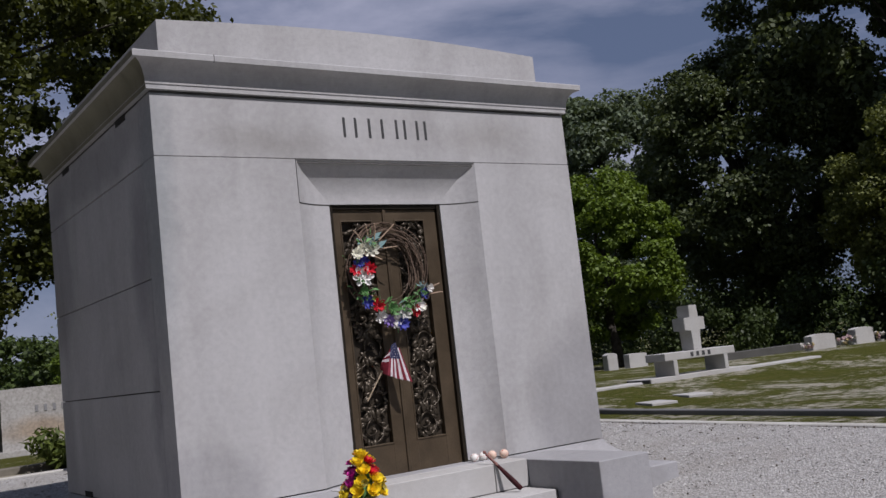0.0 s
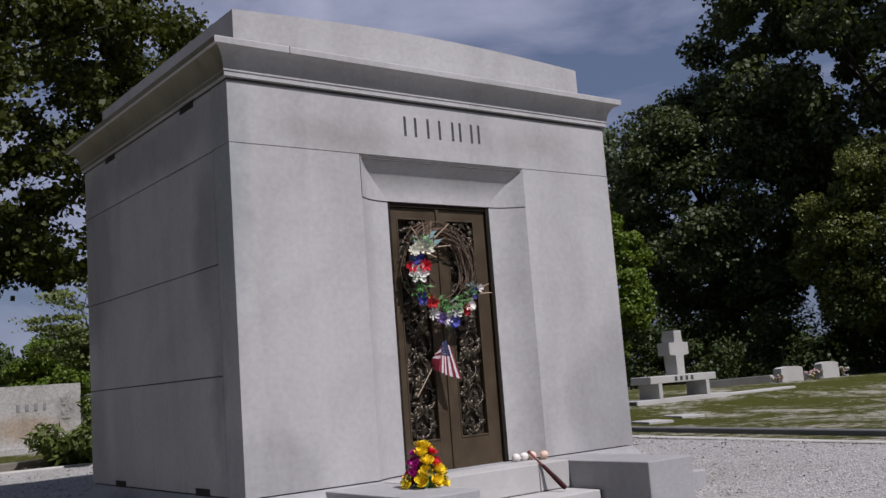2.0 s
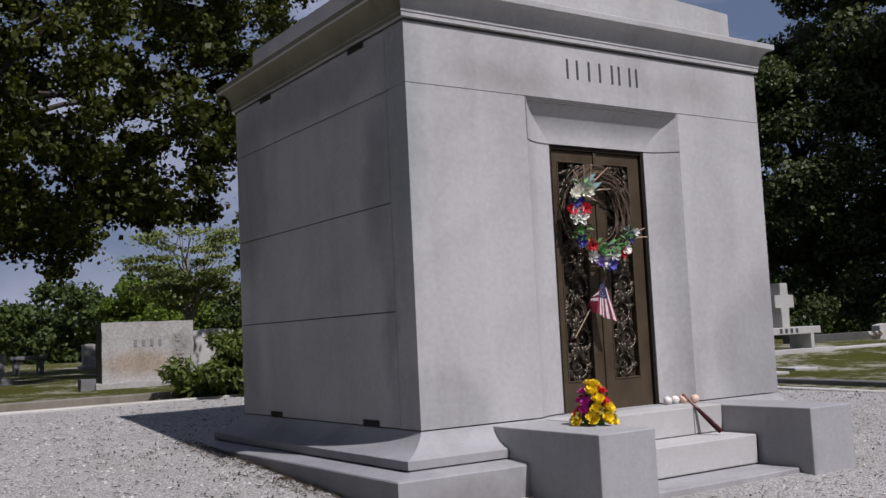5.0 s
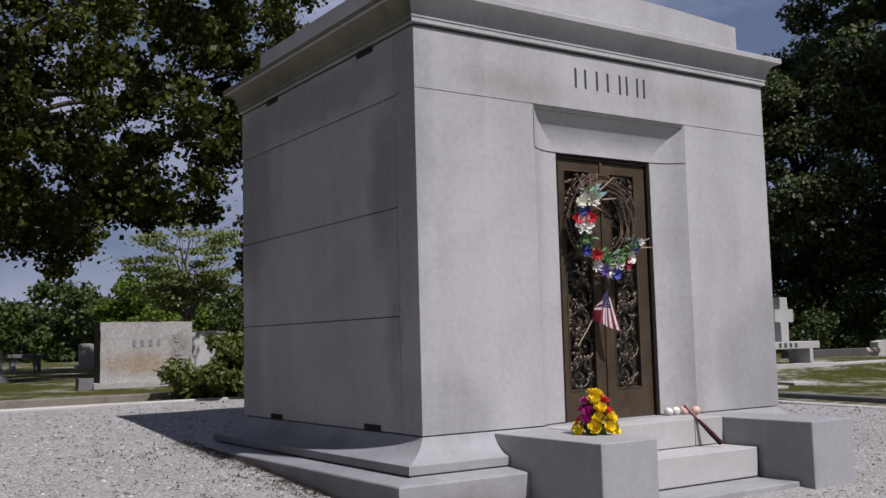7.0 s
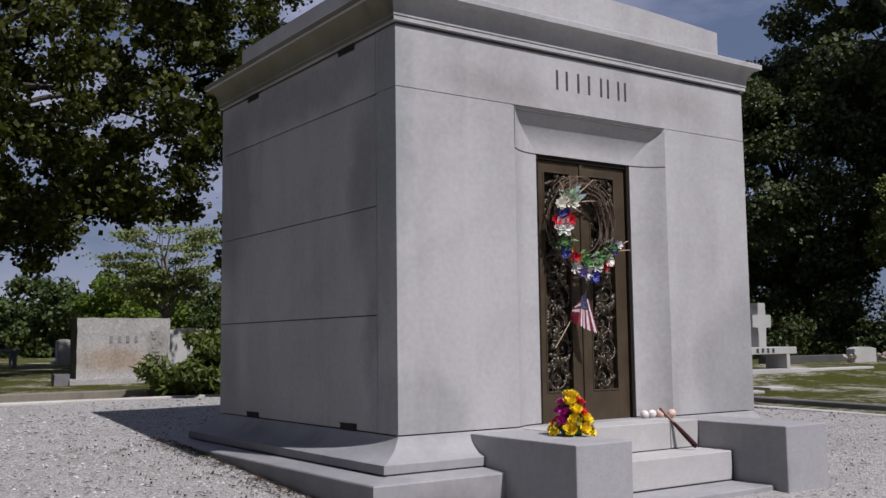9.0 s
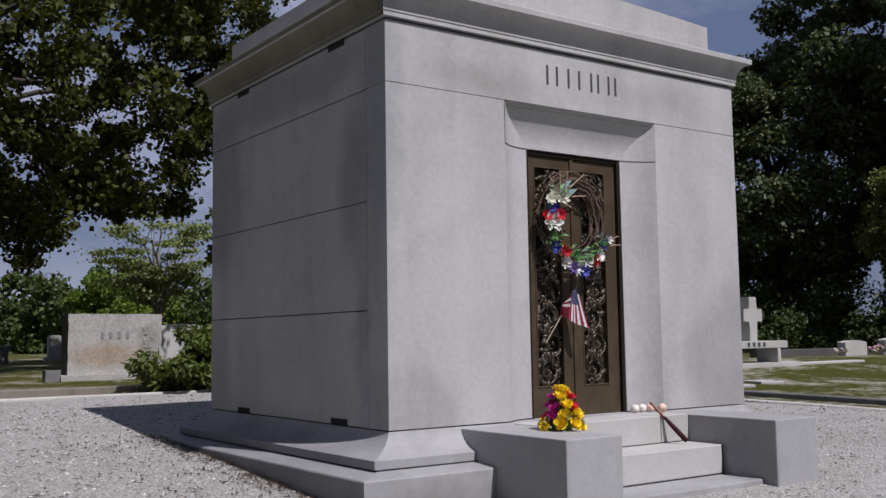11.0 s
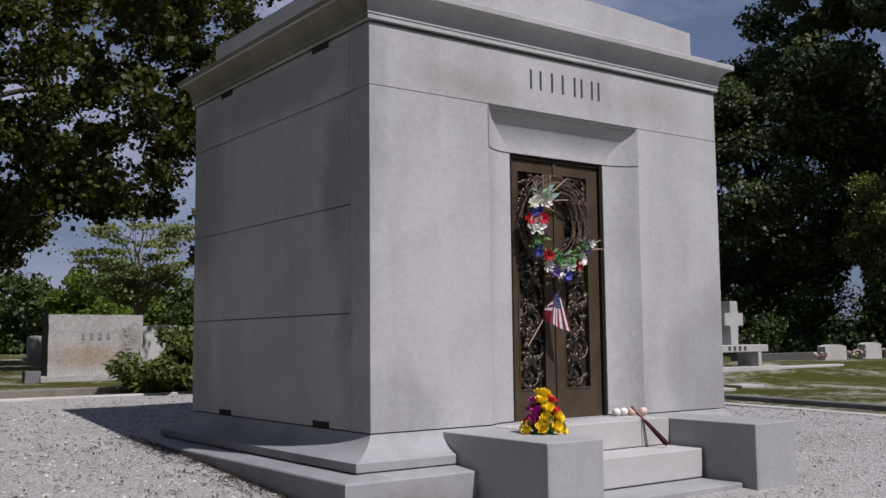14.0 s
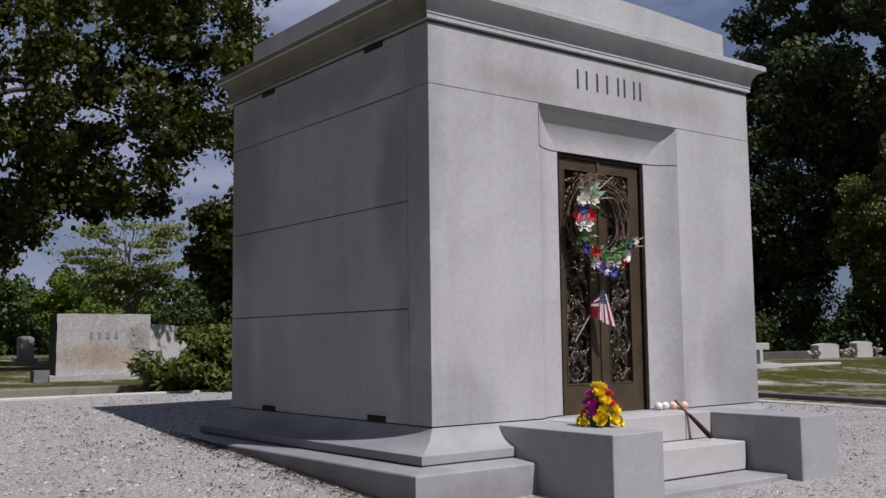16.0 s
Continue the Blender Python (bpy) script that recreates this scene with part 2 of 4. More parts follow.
# ---- mesh helpers ----
def link_mesh(name, bm, mat, parent=None, label=""):
    me = bpy.data.meshes.new(name)
    bmesh.ops.recalc_face_normals(bm, faces=bm.faces)
    bm.to_mesh(me)
    bm.free()
    me.materials.append(mat)
    ob = new(name, me)
    if parent:
        ob.parent = parent
    if label:
        tagged(ob, label)
    return ob


def part(name, bm, mat, parent, label=""):
    return link_mesh(name, bm, mat, parent, label)


def thing(name, label, category, group="", at=(0, 0, 0), kind=""):
    ob = new(name)
    ob.location = at
    ob.empty_display_size = 0.1
    return tagged(ob, label, category, group, kind)


def raw(name, verts, faces, mat, parent=None, label=""):
    me = bpy.data.meshes.new(name)
    me.from_pydata(verts, [], faces)
    me.validate()
    me.materials.append(mat)
    ob = new(name, me)
    if parent:
        ob.parent = parent
    if label:
        tagged(ob, label)
    return ob


def box(x0, x1, y0, y1, z0, z1, bevel=0.006, seg=2, bm=None, m=None):
    own = bmesh.new()
    r = bmesh.ops.create_cube(own, size=1.0)
    bmesh.ops.transform(own, matrix=Matrix.Translation(((x0 + x1) / 2, (y0 + y1) / 2, (z0 + z1) / 2)) @ Matrix.Diagonal((x1 - x0, y1 - y0, z1 - z0, 1)), verts=r["verts"])
    if bevel:
        bmesh.ops.bevel(own, geom=own.edges[:], offset=bevel, segments=seg, affect="EDGES", profile=0.5)
    if m is not None:
        bmesh.ops.transform(own, matrix=m, verts=own.verts[:])
    if bm is None:
        return own
    tmp = bpy.data.meshes.new("tmp")
    own.to_mesh(tmp)
    own.free()
    bm.from_mesh(tmp)
    bpy.data.meshes.remove(tmp)
    return bm


def prism(poly, z0, z1, bm=None, axis="z"):
    """A closed outline pushed from z0 to z1 along an axis."""
    bm = bm or bmesh.new()
    put = {"z": lambda a, b, c: (a, b, c), "y": lambda a, b, c: (a, c, b), "x": lambda a, b, c: (c, a, b)}[axis]
    lo = [bm.verts.new(put(a, b, z0)) for a, b in poly]
    hi = [bm.verts.new(put(a, b, z1)) for a, b in poly]
    bm.faces.new(lo[::-1])
    bm.faces.new(hi)
    k = len(poly)
    for i in range(k):
        bm.faces.new((lo[i], lo[(i + 1) % k], hi[(i + 1) % k], hi[i]))
    return bm


def sweep_rect(profile, x0, x1, y0, y1, bm=None, sides=(1, 1, 1, 1)):
    """A moulding round a rectangle: profile rows of (out, z); out may differ per side by the factor in sides (left, front, right, back)."""
    bm = bm or bmesh.new()
    rings = []
    for o, z in profile:
        l, f, r, b = (o * s for s in sides)
        rings.append([bm.verts.new(p) for p in ((x0 - l, y0 - f, z), (x1 + r, y0 - f, z), (x1 + r, y1 + b, z), (x0 - l, y1 + b, z))])
    for a, c in zip(rings, rings[1:]):
        for i in range(4):
            bm.faces.new((a[i], a[(i + 1) % 4], c[(i + 1) % 4], c[i]))
    bm.faces.new(rings[0][::-1])
    bm.faces.new(rings[-1])
    return bm


def tube(points, radii, sides=8, bm=None):
    """A tapered limb along points."""
    bm = bm or bmesh.new()
    prev = None
    pts = [Vector(p) for p in points]
    for i, p in enumerate(pts):
        d = (pts[min(i + 1, len(pts) - 1)] - pts[max(i - 1, 0)]).normalized()
        u = d.orthogonal().normalized() if abs(d.z) > 0.98 else d.cross(Vector((0, 0, 1))).normalized()
        w = d.cross(u)
        ring = [bm.verts.new(p + radii[i] * (math.cos(a) * u + math.sin(a) * w)) for a in (2 * math.pi * k / sides for k in range(sides))]
        if prev:
            for k in range(sides):
                bm.faces.new((prev[k], prev[(k + 1) % sides], ring[(k + 1) % sides], ring[k]))
        else:
            bm.faces.new(ring[::-1])
        prev = ring
    bm.faces.new(prev)
    return bm


def ground_z(x, y):
    """Height of the gravel and the lawn over the plan."""
    z = -0.462 + 0.002 * max(-6.0, min(x, 5.0))
    if y < 2.0:
        z += 0.062 * max(y, -9.0)
    else:
        z += 0.124 + 0.067 * (min(y, 6.6) - 2.0)
    if y > 6.6:
        z += 0.004 * min(y - 6.6, 40.0)
    u = min(max((x - 3.4) / 2.6, 0.0), 1.0)
    u = u * u * (3 - 2 * u)
    return z + u * max(0.0, -0.2 + 0.01 * (min(max(y, -12.0), 4.0) - 2.0) - z)


# ---- ground ----
def kerb_x(y):
    return 6.30 + 0.09 * y


def sheet(name, xs, ys, height, mat, label, category):
    verts = [(x, y, height(x, y)) for y in ys for x in xs]
    k = len(xs)
    faces = [(j * k + i, j * k + i + 1, (j + 1) * k + i + 1, (j + 1) * k + i) for j in range(len(ys) - 1) for i in range(k - 1)]
    ob = raw(name, verts, faces, mat)
    for p in ob.data.polygons:
        p.use_smooth = True
    return tagged(ob, label, category, "", "structure")


xs = [-2500, -600, -150, -60] + [-30 + 0.75 * i for i in range(107)] + [60, 110, 250, 700, 2500]
ys = [-2500, -500, -120, -40] + [-20 + 0.75 * i for i in range(107)] + [70, 110, 250, 700, 2500]


def lawn_z(x, y):
    """The lawn sheet runs lower under the gravel bed."""
    under = -20 < x < kerb_x(y) - 1.0 and -9.0 < y < 5.6
    return ground_z(x, y) - (0.2 if under else 0.0)


sheet("ground", xs, ys, lawn_z, GRASS, "patchy green and sandy cemetery lawn", "lawn")

gravel_y = [-10 + 0.5 * i for i in range(34)] + [6.6]
g_verts, g_faces, g_cols = [], [], 60
for yy in gravel_y:
    for i in range(g_cols + 1):
        xx = -22 + (kerb_x(yy) + 22) * i / g_cols
        g_verts.append((xx, yy, ground_z(xx, yy) + 0.016 + 0.012 * noise.noise((xx * 0.8, yy * 0.8, 0)) + 0.006 * noise.noise((xx * 3, yy * 3, 4))))
for j in range(len(gravel_y) - 1):
    for i in range(g_cols):
        a = j * (g_cols + 1) + i
        g_faces.append((a, a + 1, a + g_cols + 2, a + g_cols + 1))
gravel = tagged(raw("gravel_bed", g_verts, g_faces, GRAVEL), "white crushed marble gravel with scattered leaf litter", "gravel", "", "structure")
for p in gravel.data.polygons:
    p.use_smooth = True


def strip(name, path, width, low, high, mat, label, category):
    """A kerb along a path of (x, y), its section a bevelled rectangle."""
    bm = bmesh.new()
    prev = None
    for i, (x, y) in enumerate(path):
        a, b = Vector(path[max(i - 1, 0)]), Vector(path[min(i + 1, len(path) - 1)])
        d = (b - a).normalized()
        nrm = Vector((-d.y, d.x))
        z = ground_z(x, y)
        ring = []
        for s, h in ((-0.5, low), (-0.5, high - 0.012), (-0.42, high), (0.42, high), (0.5, high - 0.012), (0.5, low)):
            q = Vector((x, y)) + nrm * s * width
            ring.append(bm.verts.new((q.x, q.y, z + h + 0.004 * noise.noise((x * 1.3, y * 1.3, h * 9)))))
        if prev:
            for k in range(6):
                bm.faces.new((prev[k], prev[(k + 1) % 6], ring[(k + 1) % 6], ring[k]))
        else:
            bm.faces.new(ring)
        prev = ring
    bm.faces.new(prev[::-1])
    return tagged(link_mesh(name, bm, mat), label, category, "", "structure")


strip("kerb_right", [(kerb_x(y) + 0.06, y) for y in np.arange(-10, 6.6, 0.6)], 0.16, -0.2, 0.035, CONCRETE, "pale concrete kerb edging the gravel", "kerb")
strip("kerb_back", [(x, 6.66) for x in np.arange(-22, kerb_x(6.6) + 0.1, 0.6)], 0.14, -0.2, 0.045, CONCRETE, "pale concrete kerb edging the gravel", "kerb")
strip("kerb_front", [(x, -3.1) for x in np.arange(-9, kerb_x(-3.1) + 0.1, 0.6)], 0.13, -0.2, 0.045, CONCRETE, "pale concrete kerb edging the gravel", "kerb")
PLOT = 0.055


def plot_x(y):
    return kerb_x(y) + 0.95


# dark stone colour paints the shade on the curb's face
strip("plot_curb", [(plot_x(y), y) for y in np.arange(-10, 14, 0.6)], 0.12, -0.2, PLOT + 0.012, TOMB_DARK, "concrete curb of a raised burial plot, coloured dark for shade", "kerb")
p_verts, p_faces, p_ys = [], [], [-10 + 1.0 * i for i in range(25)]
for yy in p_ys:
    for i in range(31):
        xx = plot_x(yy) + 0.03 + i * i * 0.028
        p_verts.append((xx, yy, ground_z(xx, yy) + PLOT + 0.012 * noise.noise((xx, yy, 0))))
for j in range(len(p_ys) - 1):
    for i in range(30):
        a = j * 31 + i
        p_faces.append((a, a + 1, a + 32, a + 31))
tagged(raw("lawn_plot", p_verts, p_faces, GRASS), "raised burial plot of worn grass and bare sand", "lawn", "", "structure")

TAN_CURB = granite("stained_tan_concrete", (0.20, 0.182, 0.145), (0.13, 0.117, 0.094), (0.085, 0.076, 0.06), 0.4, 0.04, 0.4)
SAND = granite("sandy_soil", (0.30, 0.27, 0.21), (0.19, 0.17, 0.13), (0.20, 0.18, 0.11))
strip("plot_wall", [(x, 7.36) for x in np.arange(-22, 8, 0.6)], 0.24, -0.25, 0.115, TAN_CURB, "low stained tan concrete wall round a burial plot", "kerb")
sheet("soil_strip", [-22 + 1.0 * i for i in range(30)], [6.72, 6.95, 7.26], lambda x, y: ground_z(x, y) + 0.02 + 0.008 * noise.noise((x, y * 3, 0)), SAND, "bare sandy soil along the kerb", "soil")

# ---- mausoleum ----
W, D, H = 3.83, 3.22, 2.948
FRIEZE, SLAB, LINTEL = 2.49, 0.275, 2.15
JW = 0.006                      # half a joint
COVE_W, COVE_D, AX, AX_R = 0.315, 0.125, 1.088, 1.064
DOOR_L, DOOR_R = AX + COVE_W, W - AX_R - COVE_W
tomb = thing("mausoleum", "light grey granite mausoleum with bronze double door", "mausoleum")


def cove(d):
    """Depth of the hollow moulding at the distance d from its arris."""
    u = min(max(d / COVE_W, 0.0), 1.0)
    return COVE_D * (1 - (1 - u) ** 2.1)


cs = [COVE_W * (i / 32) ** 1.5 for i in range(33)]


def pier(flip):
    fx, ax = ((lambda x: W - x), AX_R) if flip else ((lambda x: x), AX)
    low = [(fx(0), 0)] + [(fx(ax + d), cove(d)) for d in cs] + [(fx(ax + COVE_W), 0.235), (fx(0), 0.235)]
    bm = prism(low, 0.010, LINTEL - JW)
    prism([(fx(0), 0), (fx(ax - 0.003), 0), (fx(ax - 0.003), 0.235), (fx(0), 0.235)], LINTEL - JW, FRIEZE - 0.002, bm)
    return bm


part("front_pier", pier(False), GRANITE, tomb)
part("front_pier", pier(True), GRANITE, tomb)
for flip in (False, True):
    fx, ax = ((lambda x: W - x), AX_R) if flip else ((lambda x: x), AX)
    part("mortar_joint", prism([(fx(0.3), 0.06), (fx(ax - 0.002), 0.003)] + [(fx(ax + d), cove(d) + 0.004) for d in cs] + [(fx(ax + COVE_W), 0.23), (fx(0.3), 0.23)], LINTEL - JW, LINTEL + JW), JOINT, tomb)
part("frieze", box(0, W, 0, 0.235, FRIEZE + 0.002, H, 0.003), GRANITE, tomb)
# lintel with a hollow moulding mitred at both ends
bm = bmesh.new()
rings = []
x0, x1, zb, zt = AX + 0.003, W - AX_R + 0.002, LINTEL + JW, FRIEZE - 0.002
for d in cs:
    rings.append([bm.verts.new(p) for p in ((x0 + d, cove(d), zb), (x0 + d, cove(d), zt - d), (x1 - d, cove(d), zt - d), (x1 - d, cove(d), zb))])
for a, b in zip(rings, rings[1:]):
    for i in range(3):
        bm.faces.new((a[i], a[i + 1], b[i + 1], b[i]))
bm.faces.new(rings[-1])
back = [bm.verts.new(p) for p in ((x0, 0.235, zb), (x0, 0.235, zt), (x1, 0.235, zt), (x1, 0.235, zb))]
for i in range(3):
    bm.faces.new((rings[0][i], back[i], back[i + 1], rings[0][i + 1]))
bm.faces.new(back)
bm.faces.new([r[0] for r in rings] + [r[3] for r in rings[::-1]] + [back[3], back[0]])
part("lintel", bm, GRANITE, tomb)
# inner core behind the joints
part("core", box(0.02, W - 0.02, 0.30, D - 0.02, -0.2, H + 0.2, 0), JOINT, tomb)
part("core", box(0.015, DOOR_L - 0.02, 0.17, 0.30, 0.0, H + 0.02, 0), JOINT, tomb)
part("core", box(DOOR_R + 0.02, W - 0.015, 0.17, 0.30, 0.0, H + 0.02, 0), JOINT, tomb)
part("core", box(0.02, W - 0.02, 0.012, 0.30, FRIEZE - 0.03, FRIEZE + 0.03, 0), JOINT, tomb)
part("core", box(DOOR_L - 0.02, DOOR_R + 0.02, 0.17, 0.30, LINTEL + 0.03, H + 0.02, 0), JOINT, tomb)
courses = [(0.010, 0.848), (0.856, 1.646), (1.654, 2.481), (2.491, 2.945)]
for side in (0, 1):
    fx = (lambda a, b: (a, b)) if not side else (lambda a, b: (W - b, W - a))
    for z0, z1 in courses:
        xa, xb = fx(0.0, 0.2)
        part("stone_slab", box(xa, xb, SLAB + 0.004, D, z0, z1, 0.004), GRANITE, tomb)
    xa, xb = fx(0.0, 0.2)
    part("corner_slab", box(xa, xb, 0.2352, SLAB - 0.003, 0.010, FRIEZE - JW, 0), GRANITE, tomb)
    part("corner_slab", box(xa, xb, 0.2352, SLAB - 0.003, FRIEZE + JW, H, 0), GRANITE, tomb)
for z0, z1 in courses:
    part("stone_slab", box(0.2, W - 0.2, D - 0.2, D - 0.001, z0, z1, 0.004), GRANITE, tomb)
# near-black blocks stand proud, painting the shade of recessed vents
VENT = plain("vent_recess_shade", (0.012, 0.011, 0.010), 0.9)
for y0, y1, z0, z1 in ((0.58, 0.83, 0.004, 0.05), (2.33, 2.58, 0.004, 0.05), (0.59, 0.85, 2.905, 2.95), (2.36, 2.61, 2.905, 2.95)):
    bm = box(-0.004, 0.02, y0, y1, z0, z1, 0.002)
    box(-0.008, 0.0, y0 - 0.006, y1 + 0.006, z1, z1 + 0.004, 0, 1, bm)
    part("vent", bm, VENT, tomb, "near-black block for the shade in a vent slot")

# cornice: bed joint, fillet, hollow, fascia
part("mortar_joint", sweep_rect([(-0.2, H - 0.02), (-0.010, H - 0.001), (-0.010, 2.970), (-0.2, 2.971)], 0, W, 0, D), JOINT, tomb)
prof = [(-0.05, 2.968), (0.028, 2.968), (0.028, 3.004)]
prof += [(0.034 + 0.098 * (1 - math.cos(math.pi / 2 * i / 10)) ** 1.0, 3.004 + 0.158 * math.sin(math.pi / 2 * i / 10)) for i in range(11)]
prof += [(0.140, 3.164), (0.142, 3.206), (0.136, 3.212), (-0.3, 3.222)]


part("mortar_joint", box(0.447, 0.453, -0.1435, -0.10, 3.160, 3.2135, 0), JOINT, tomb)
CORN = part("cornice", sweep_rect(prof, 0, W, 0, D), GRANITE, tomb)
# left-facing cornice faces take the stained, shade-darkened granite
CORN.data.materials.append(GRANITE_STAIN_SHADE)
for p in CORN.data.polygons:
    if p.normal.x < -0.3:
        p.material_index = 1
# attic with a low bowed top
a0, a1 = 0.14, W - 0.14
top = [(a0 + (a1 - a0) * i / 16, 3.548 + 0.062 * math.sin(math.pi * i / 16)) for i in range(17)]
part("attic", prism([(a0, 3.2), (a1, 3.2)] + top[::-1], 0.14, D - 0.14, None, "y"), GRANITE, tomb, "bowed granite roof block")
# plinth: hollow moulding on a fillet, standing on a broad base step
PL, PF = 0.235, 0.195
plinth = [(0.0, 0.0), (0.012, -0.004)]
plinth += [(0.02 + 0.93 * (0.45 * i / 10 + 0.55 * (1 - math.cos(math.pi / 2 * i / 10))), -0.008 - 0.150 * (0.45 * i / 10 + 0.55 * math.sin(math.pi / 2 * i / 10))) for i in range(11)]
plinth += [(1.0, -0.164), (1.0, -0.222), (0.88, -0.222), (0.88, -0.5)]
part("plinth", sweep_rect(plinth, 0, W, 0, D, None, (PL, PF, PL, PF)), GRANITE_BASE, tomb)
SL, SF = 0.45, 0.42
base = [(0.3, -0.230), (0.52, -0.236), (0.985, -0.252), (1.0, -0.262), (1.0, -0.9)]
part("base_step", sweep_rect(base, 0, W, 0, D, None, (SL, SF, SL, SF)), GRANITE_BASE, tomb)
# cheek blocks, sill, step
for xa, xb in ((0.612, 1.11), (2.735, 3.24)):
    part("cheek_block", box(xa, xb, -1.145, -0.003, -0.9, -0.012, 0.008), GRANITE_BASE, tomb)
part("sill", box(1.115, 2.40, -0.294, 0.5, -0.222, -0.006, 0.007), STEP_STONE, tomb)
part("sill", box(2.408, 2.731, -0.294, 0.2, -0.222, -0.006, 0.007), STEP_STONE, tomb)
part("step", box(1.116, 2.70, -0.655, 0.0, -0.452, -0.228, 0.008), STEP_STONE, tomb)
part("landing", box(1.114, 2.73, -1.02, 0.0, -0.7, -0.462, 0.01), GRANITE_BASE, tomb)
part("mortar_joint", box(1.1, 2.75, -0.27, -0.01, -0.6, -0.03, 0), JOINT, tomb)
part("mortar_joint", box(1.1, 2.75, -0.635, -0.2, -0.6, -0.24, 0), JOINT, tomb)


# ---- trees ----
def leaves(centres, radii, count, size, rng, flat=0.75, loose=False, wide=0.7):
    """Vertices and faces of bent leaves strewn through ellipsoid clumps."""
    centres, radii = np.asarray(centres, float), np.asarray(radii, float)
    if radii.ndim == 1:
        radii = np.stack([radii, radii, radii * flat], 1)
    pick = rng.integers(0, len(centres), count)
    d = rng.normal(size=(count, 3))
    d /= np.linalg.norm(d, axis=1, keepdims=True)
    r = rng.random(count) ** 0.42
    p = centres[pick] + (d * r[:, None] if not loose else rng.normal(size=(count, 3)) * 0.46) * radii[pick]
    n = d * 0.5 + rng.normal(size=(count, 3)) * 0.6 + (0, 0, 0.45)
    n /= np.linalg.norm(n, axis=1, keepdims=True)
    a = np.cross(n, rng.normal(size=(count, 3)))
    a /= np.linalg.norm(a, axis=1, keepdims=True) + 1e-9
    b = np.cross(n, a)
    s = size * (0.6 + 0.8 * rng.random(count))[:, None]
    quad = np.stack([p - a * s * 0.9, p - b * s * wide + a * s * 0.1 + n * s * 0.12, p + a * s * 0.9 - n * s * 0.1, p + b * s * wide + a * s * 0.1 + n * s * 0.12], 1)
    return quad.reshape(-1, 3)


def leaf_mesh(name, quads, mat, parent, label=""):
    k = len(quads)
    me = bpy.data.meshes.new(name)
    me.vertices.add(k)
    me.vertices.foreach_set("co", quads.astype(np.float32).ravel())
    me.loops.add(k)
    me.loops.foreach_set("vertex_index", np.arange(k, dtype=np.int32))
    me.polygons.add(k // 4)
    me.polygons.foreach_set("loop_start", np.arange(0, k, 4, dtype=np.int32))
    me.polygons.foreach_set("loop_total", np.full(k // 4, 4, dtype=np.int32))
    me.update(calc_edges=True)
    me.materials.append(mat)
    ob = new(name, me)
    ob.parent = parent
    if label:
        tagged(ob, label)
    return ob


def tree(name, label, at, height, low, radius, clumps, count, size, mat, seed, trunk=0.25, clump=(0.9, 1.7), squash=1.0, limbs=9, lean=(0, 0), group="cemetery trees", hollow=0.55, loose=True, flat=0.75, bark=BARK):
    """A tapered trunk with limbs out to the clumps of an uneven crown."""
    rng = np.random.default_rng(seed)
    z0 = ground_z(at[0], at[1]) - 0.05
    ob = thing(name, label, "tree", group, (at[0], at[1], z0))
    mid, half = (low + height) / 2, (height - low) / 2
    d = rng.normal(size=(clumps, 3))
    d /= np.linalg.norm(d, axis=1, keepdims=True)
    r = hollow + (1 - hollow) * rng.random(clumps) ** 0.6
    c = d * r[:, None] * (radius, radius * squash, half)
    c += (lean[0], lean[1], mid)
    rad = clump[0] + (clump[1] - clump[0]) * rng.random(clumps)
    leaf_mesh("crown", leaves(c, rad, count, size, rng, flat, loose), mat, ob)
    bm = bmesh.new()
    top = Vector((lean[0] * 0.5, lean[1] * 0.5, height * 0.8))
    bend = [Vector((0.15 * noise.noise((i * 0.7, seed, 0)) * i, 0.15 * noise.noise((i * 0.7, 0, seed)) * i, 0)) for i in range(7)]
    axis = [top * (i / 6) + bend[i] for i in range(7)]
    tube(axis, [trunk * (1.25 - i * 0.17) if i else trunk * 1.5 for i in range(7)], 10, bm)
    for k in range(min(limbs, clumps)):
        end = Vector(c[k])
        f = 0.22 + 0.5 * rng.random()
        start = top * f
        m1 = start.lerp(end, 0.45) + Vector((rng.normal() * 0.25, rng.normal() * 0.25, 0.35))
        tube([start, m1, start.lerp(end, 0.78) + Vector((0, 0, 0.2)), end], [trunk * 0.26, trunk * 0.17, trunk * 0.10, trunk * 0.035], 6, bm)
    part("trunk", bm, bark, ob)
    return ob


tree("oak_tree", "spreading oak with dense dark green leaves", (-1.2, 20.5), 15.0, 2.25, 10.3, 680, 215000, 0.084, LEAF_OAK, 3, 0.42, (0.32, 0.74), 0.75, 20, (0, 0), "cemetery trees", 0.54)
# unseen second oak, added to keep sky light off the left wall
tree("oak_tree", "spreading oak with dense dark green leaves", (-16.0, 10.0), 14.0, 1.5, 9.0, 110, 30000, 0.22, LEAF_OAK, 4, 0.45, (0.9, 1.7), 1.0, 20)
tree("dark_hardwood_tree", "tall dark-leaved hardwood tree in shade", (31.9, 10.2), 21.0, 2.2, 7.7, 430, 170000, 0.11, LEAF_DARK, 5, 0.5, (0.5, 1.15), 1.0, 30, (0, 0), "cemetery trees", 0.45, False)
tree("dark_hardwood_tree", "tall dark-leaved hardwood tree in shade", (43.0, 5.0), 21.0, 2.0, 8.5, 260, 60000, 0.17, LEAF_DARK, 6, 0.5, (0.8, 1.6), 1.0, 12, (0, 0), "cemetery trees", 0.7, False)
tree("cedar_tree", "olive green cedar with drooping foliage", (25.2, 8.6), 6.9, 0.9, 2.7, 200, 80000, 0.055, LEAF_CEDAR, 7, 0.2, (0.3, 0.7), 1.0, 12, (0, 0), "cemetery trees", 0.65, False)
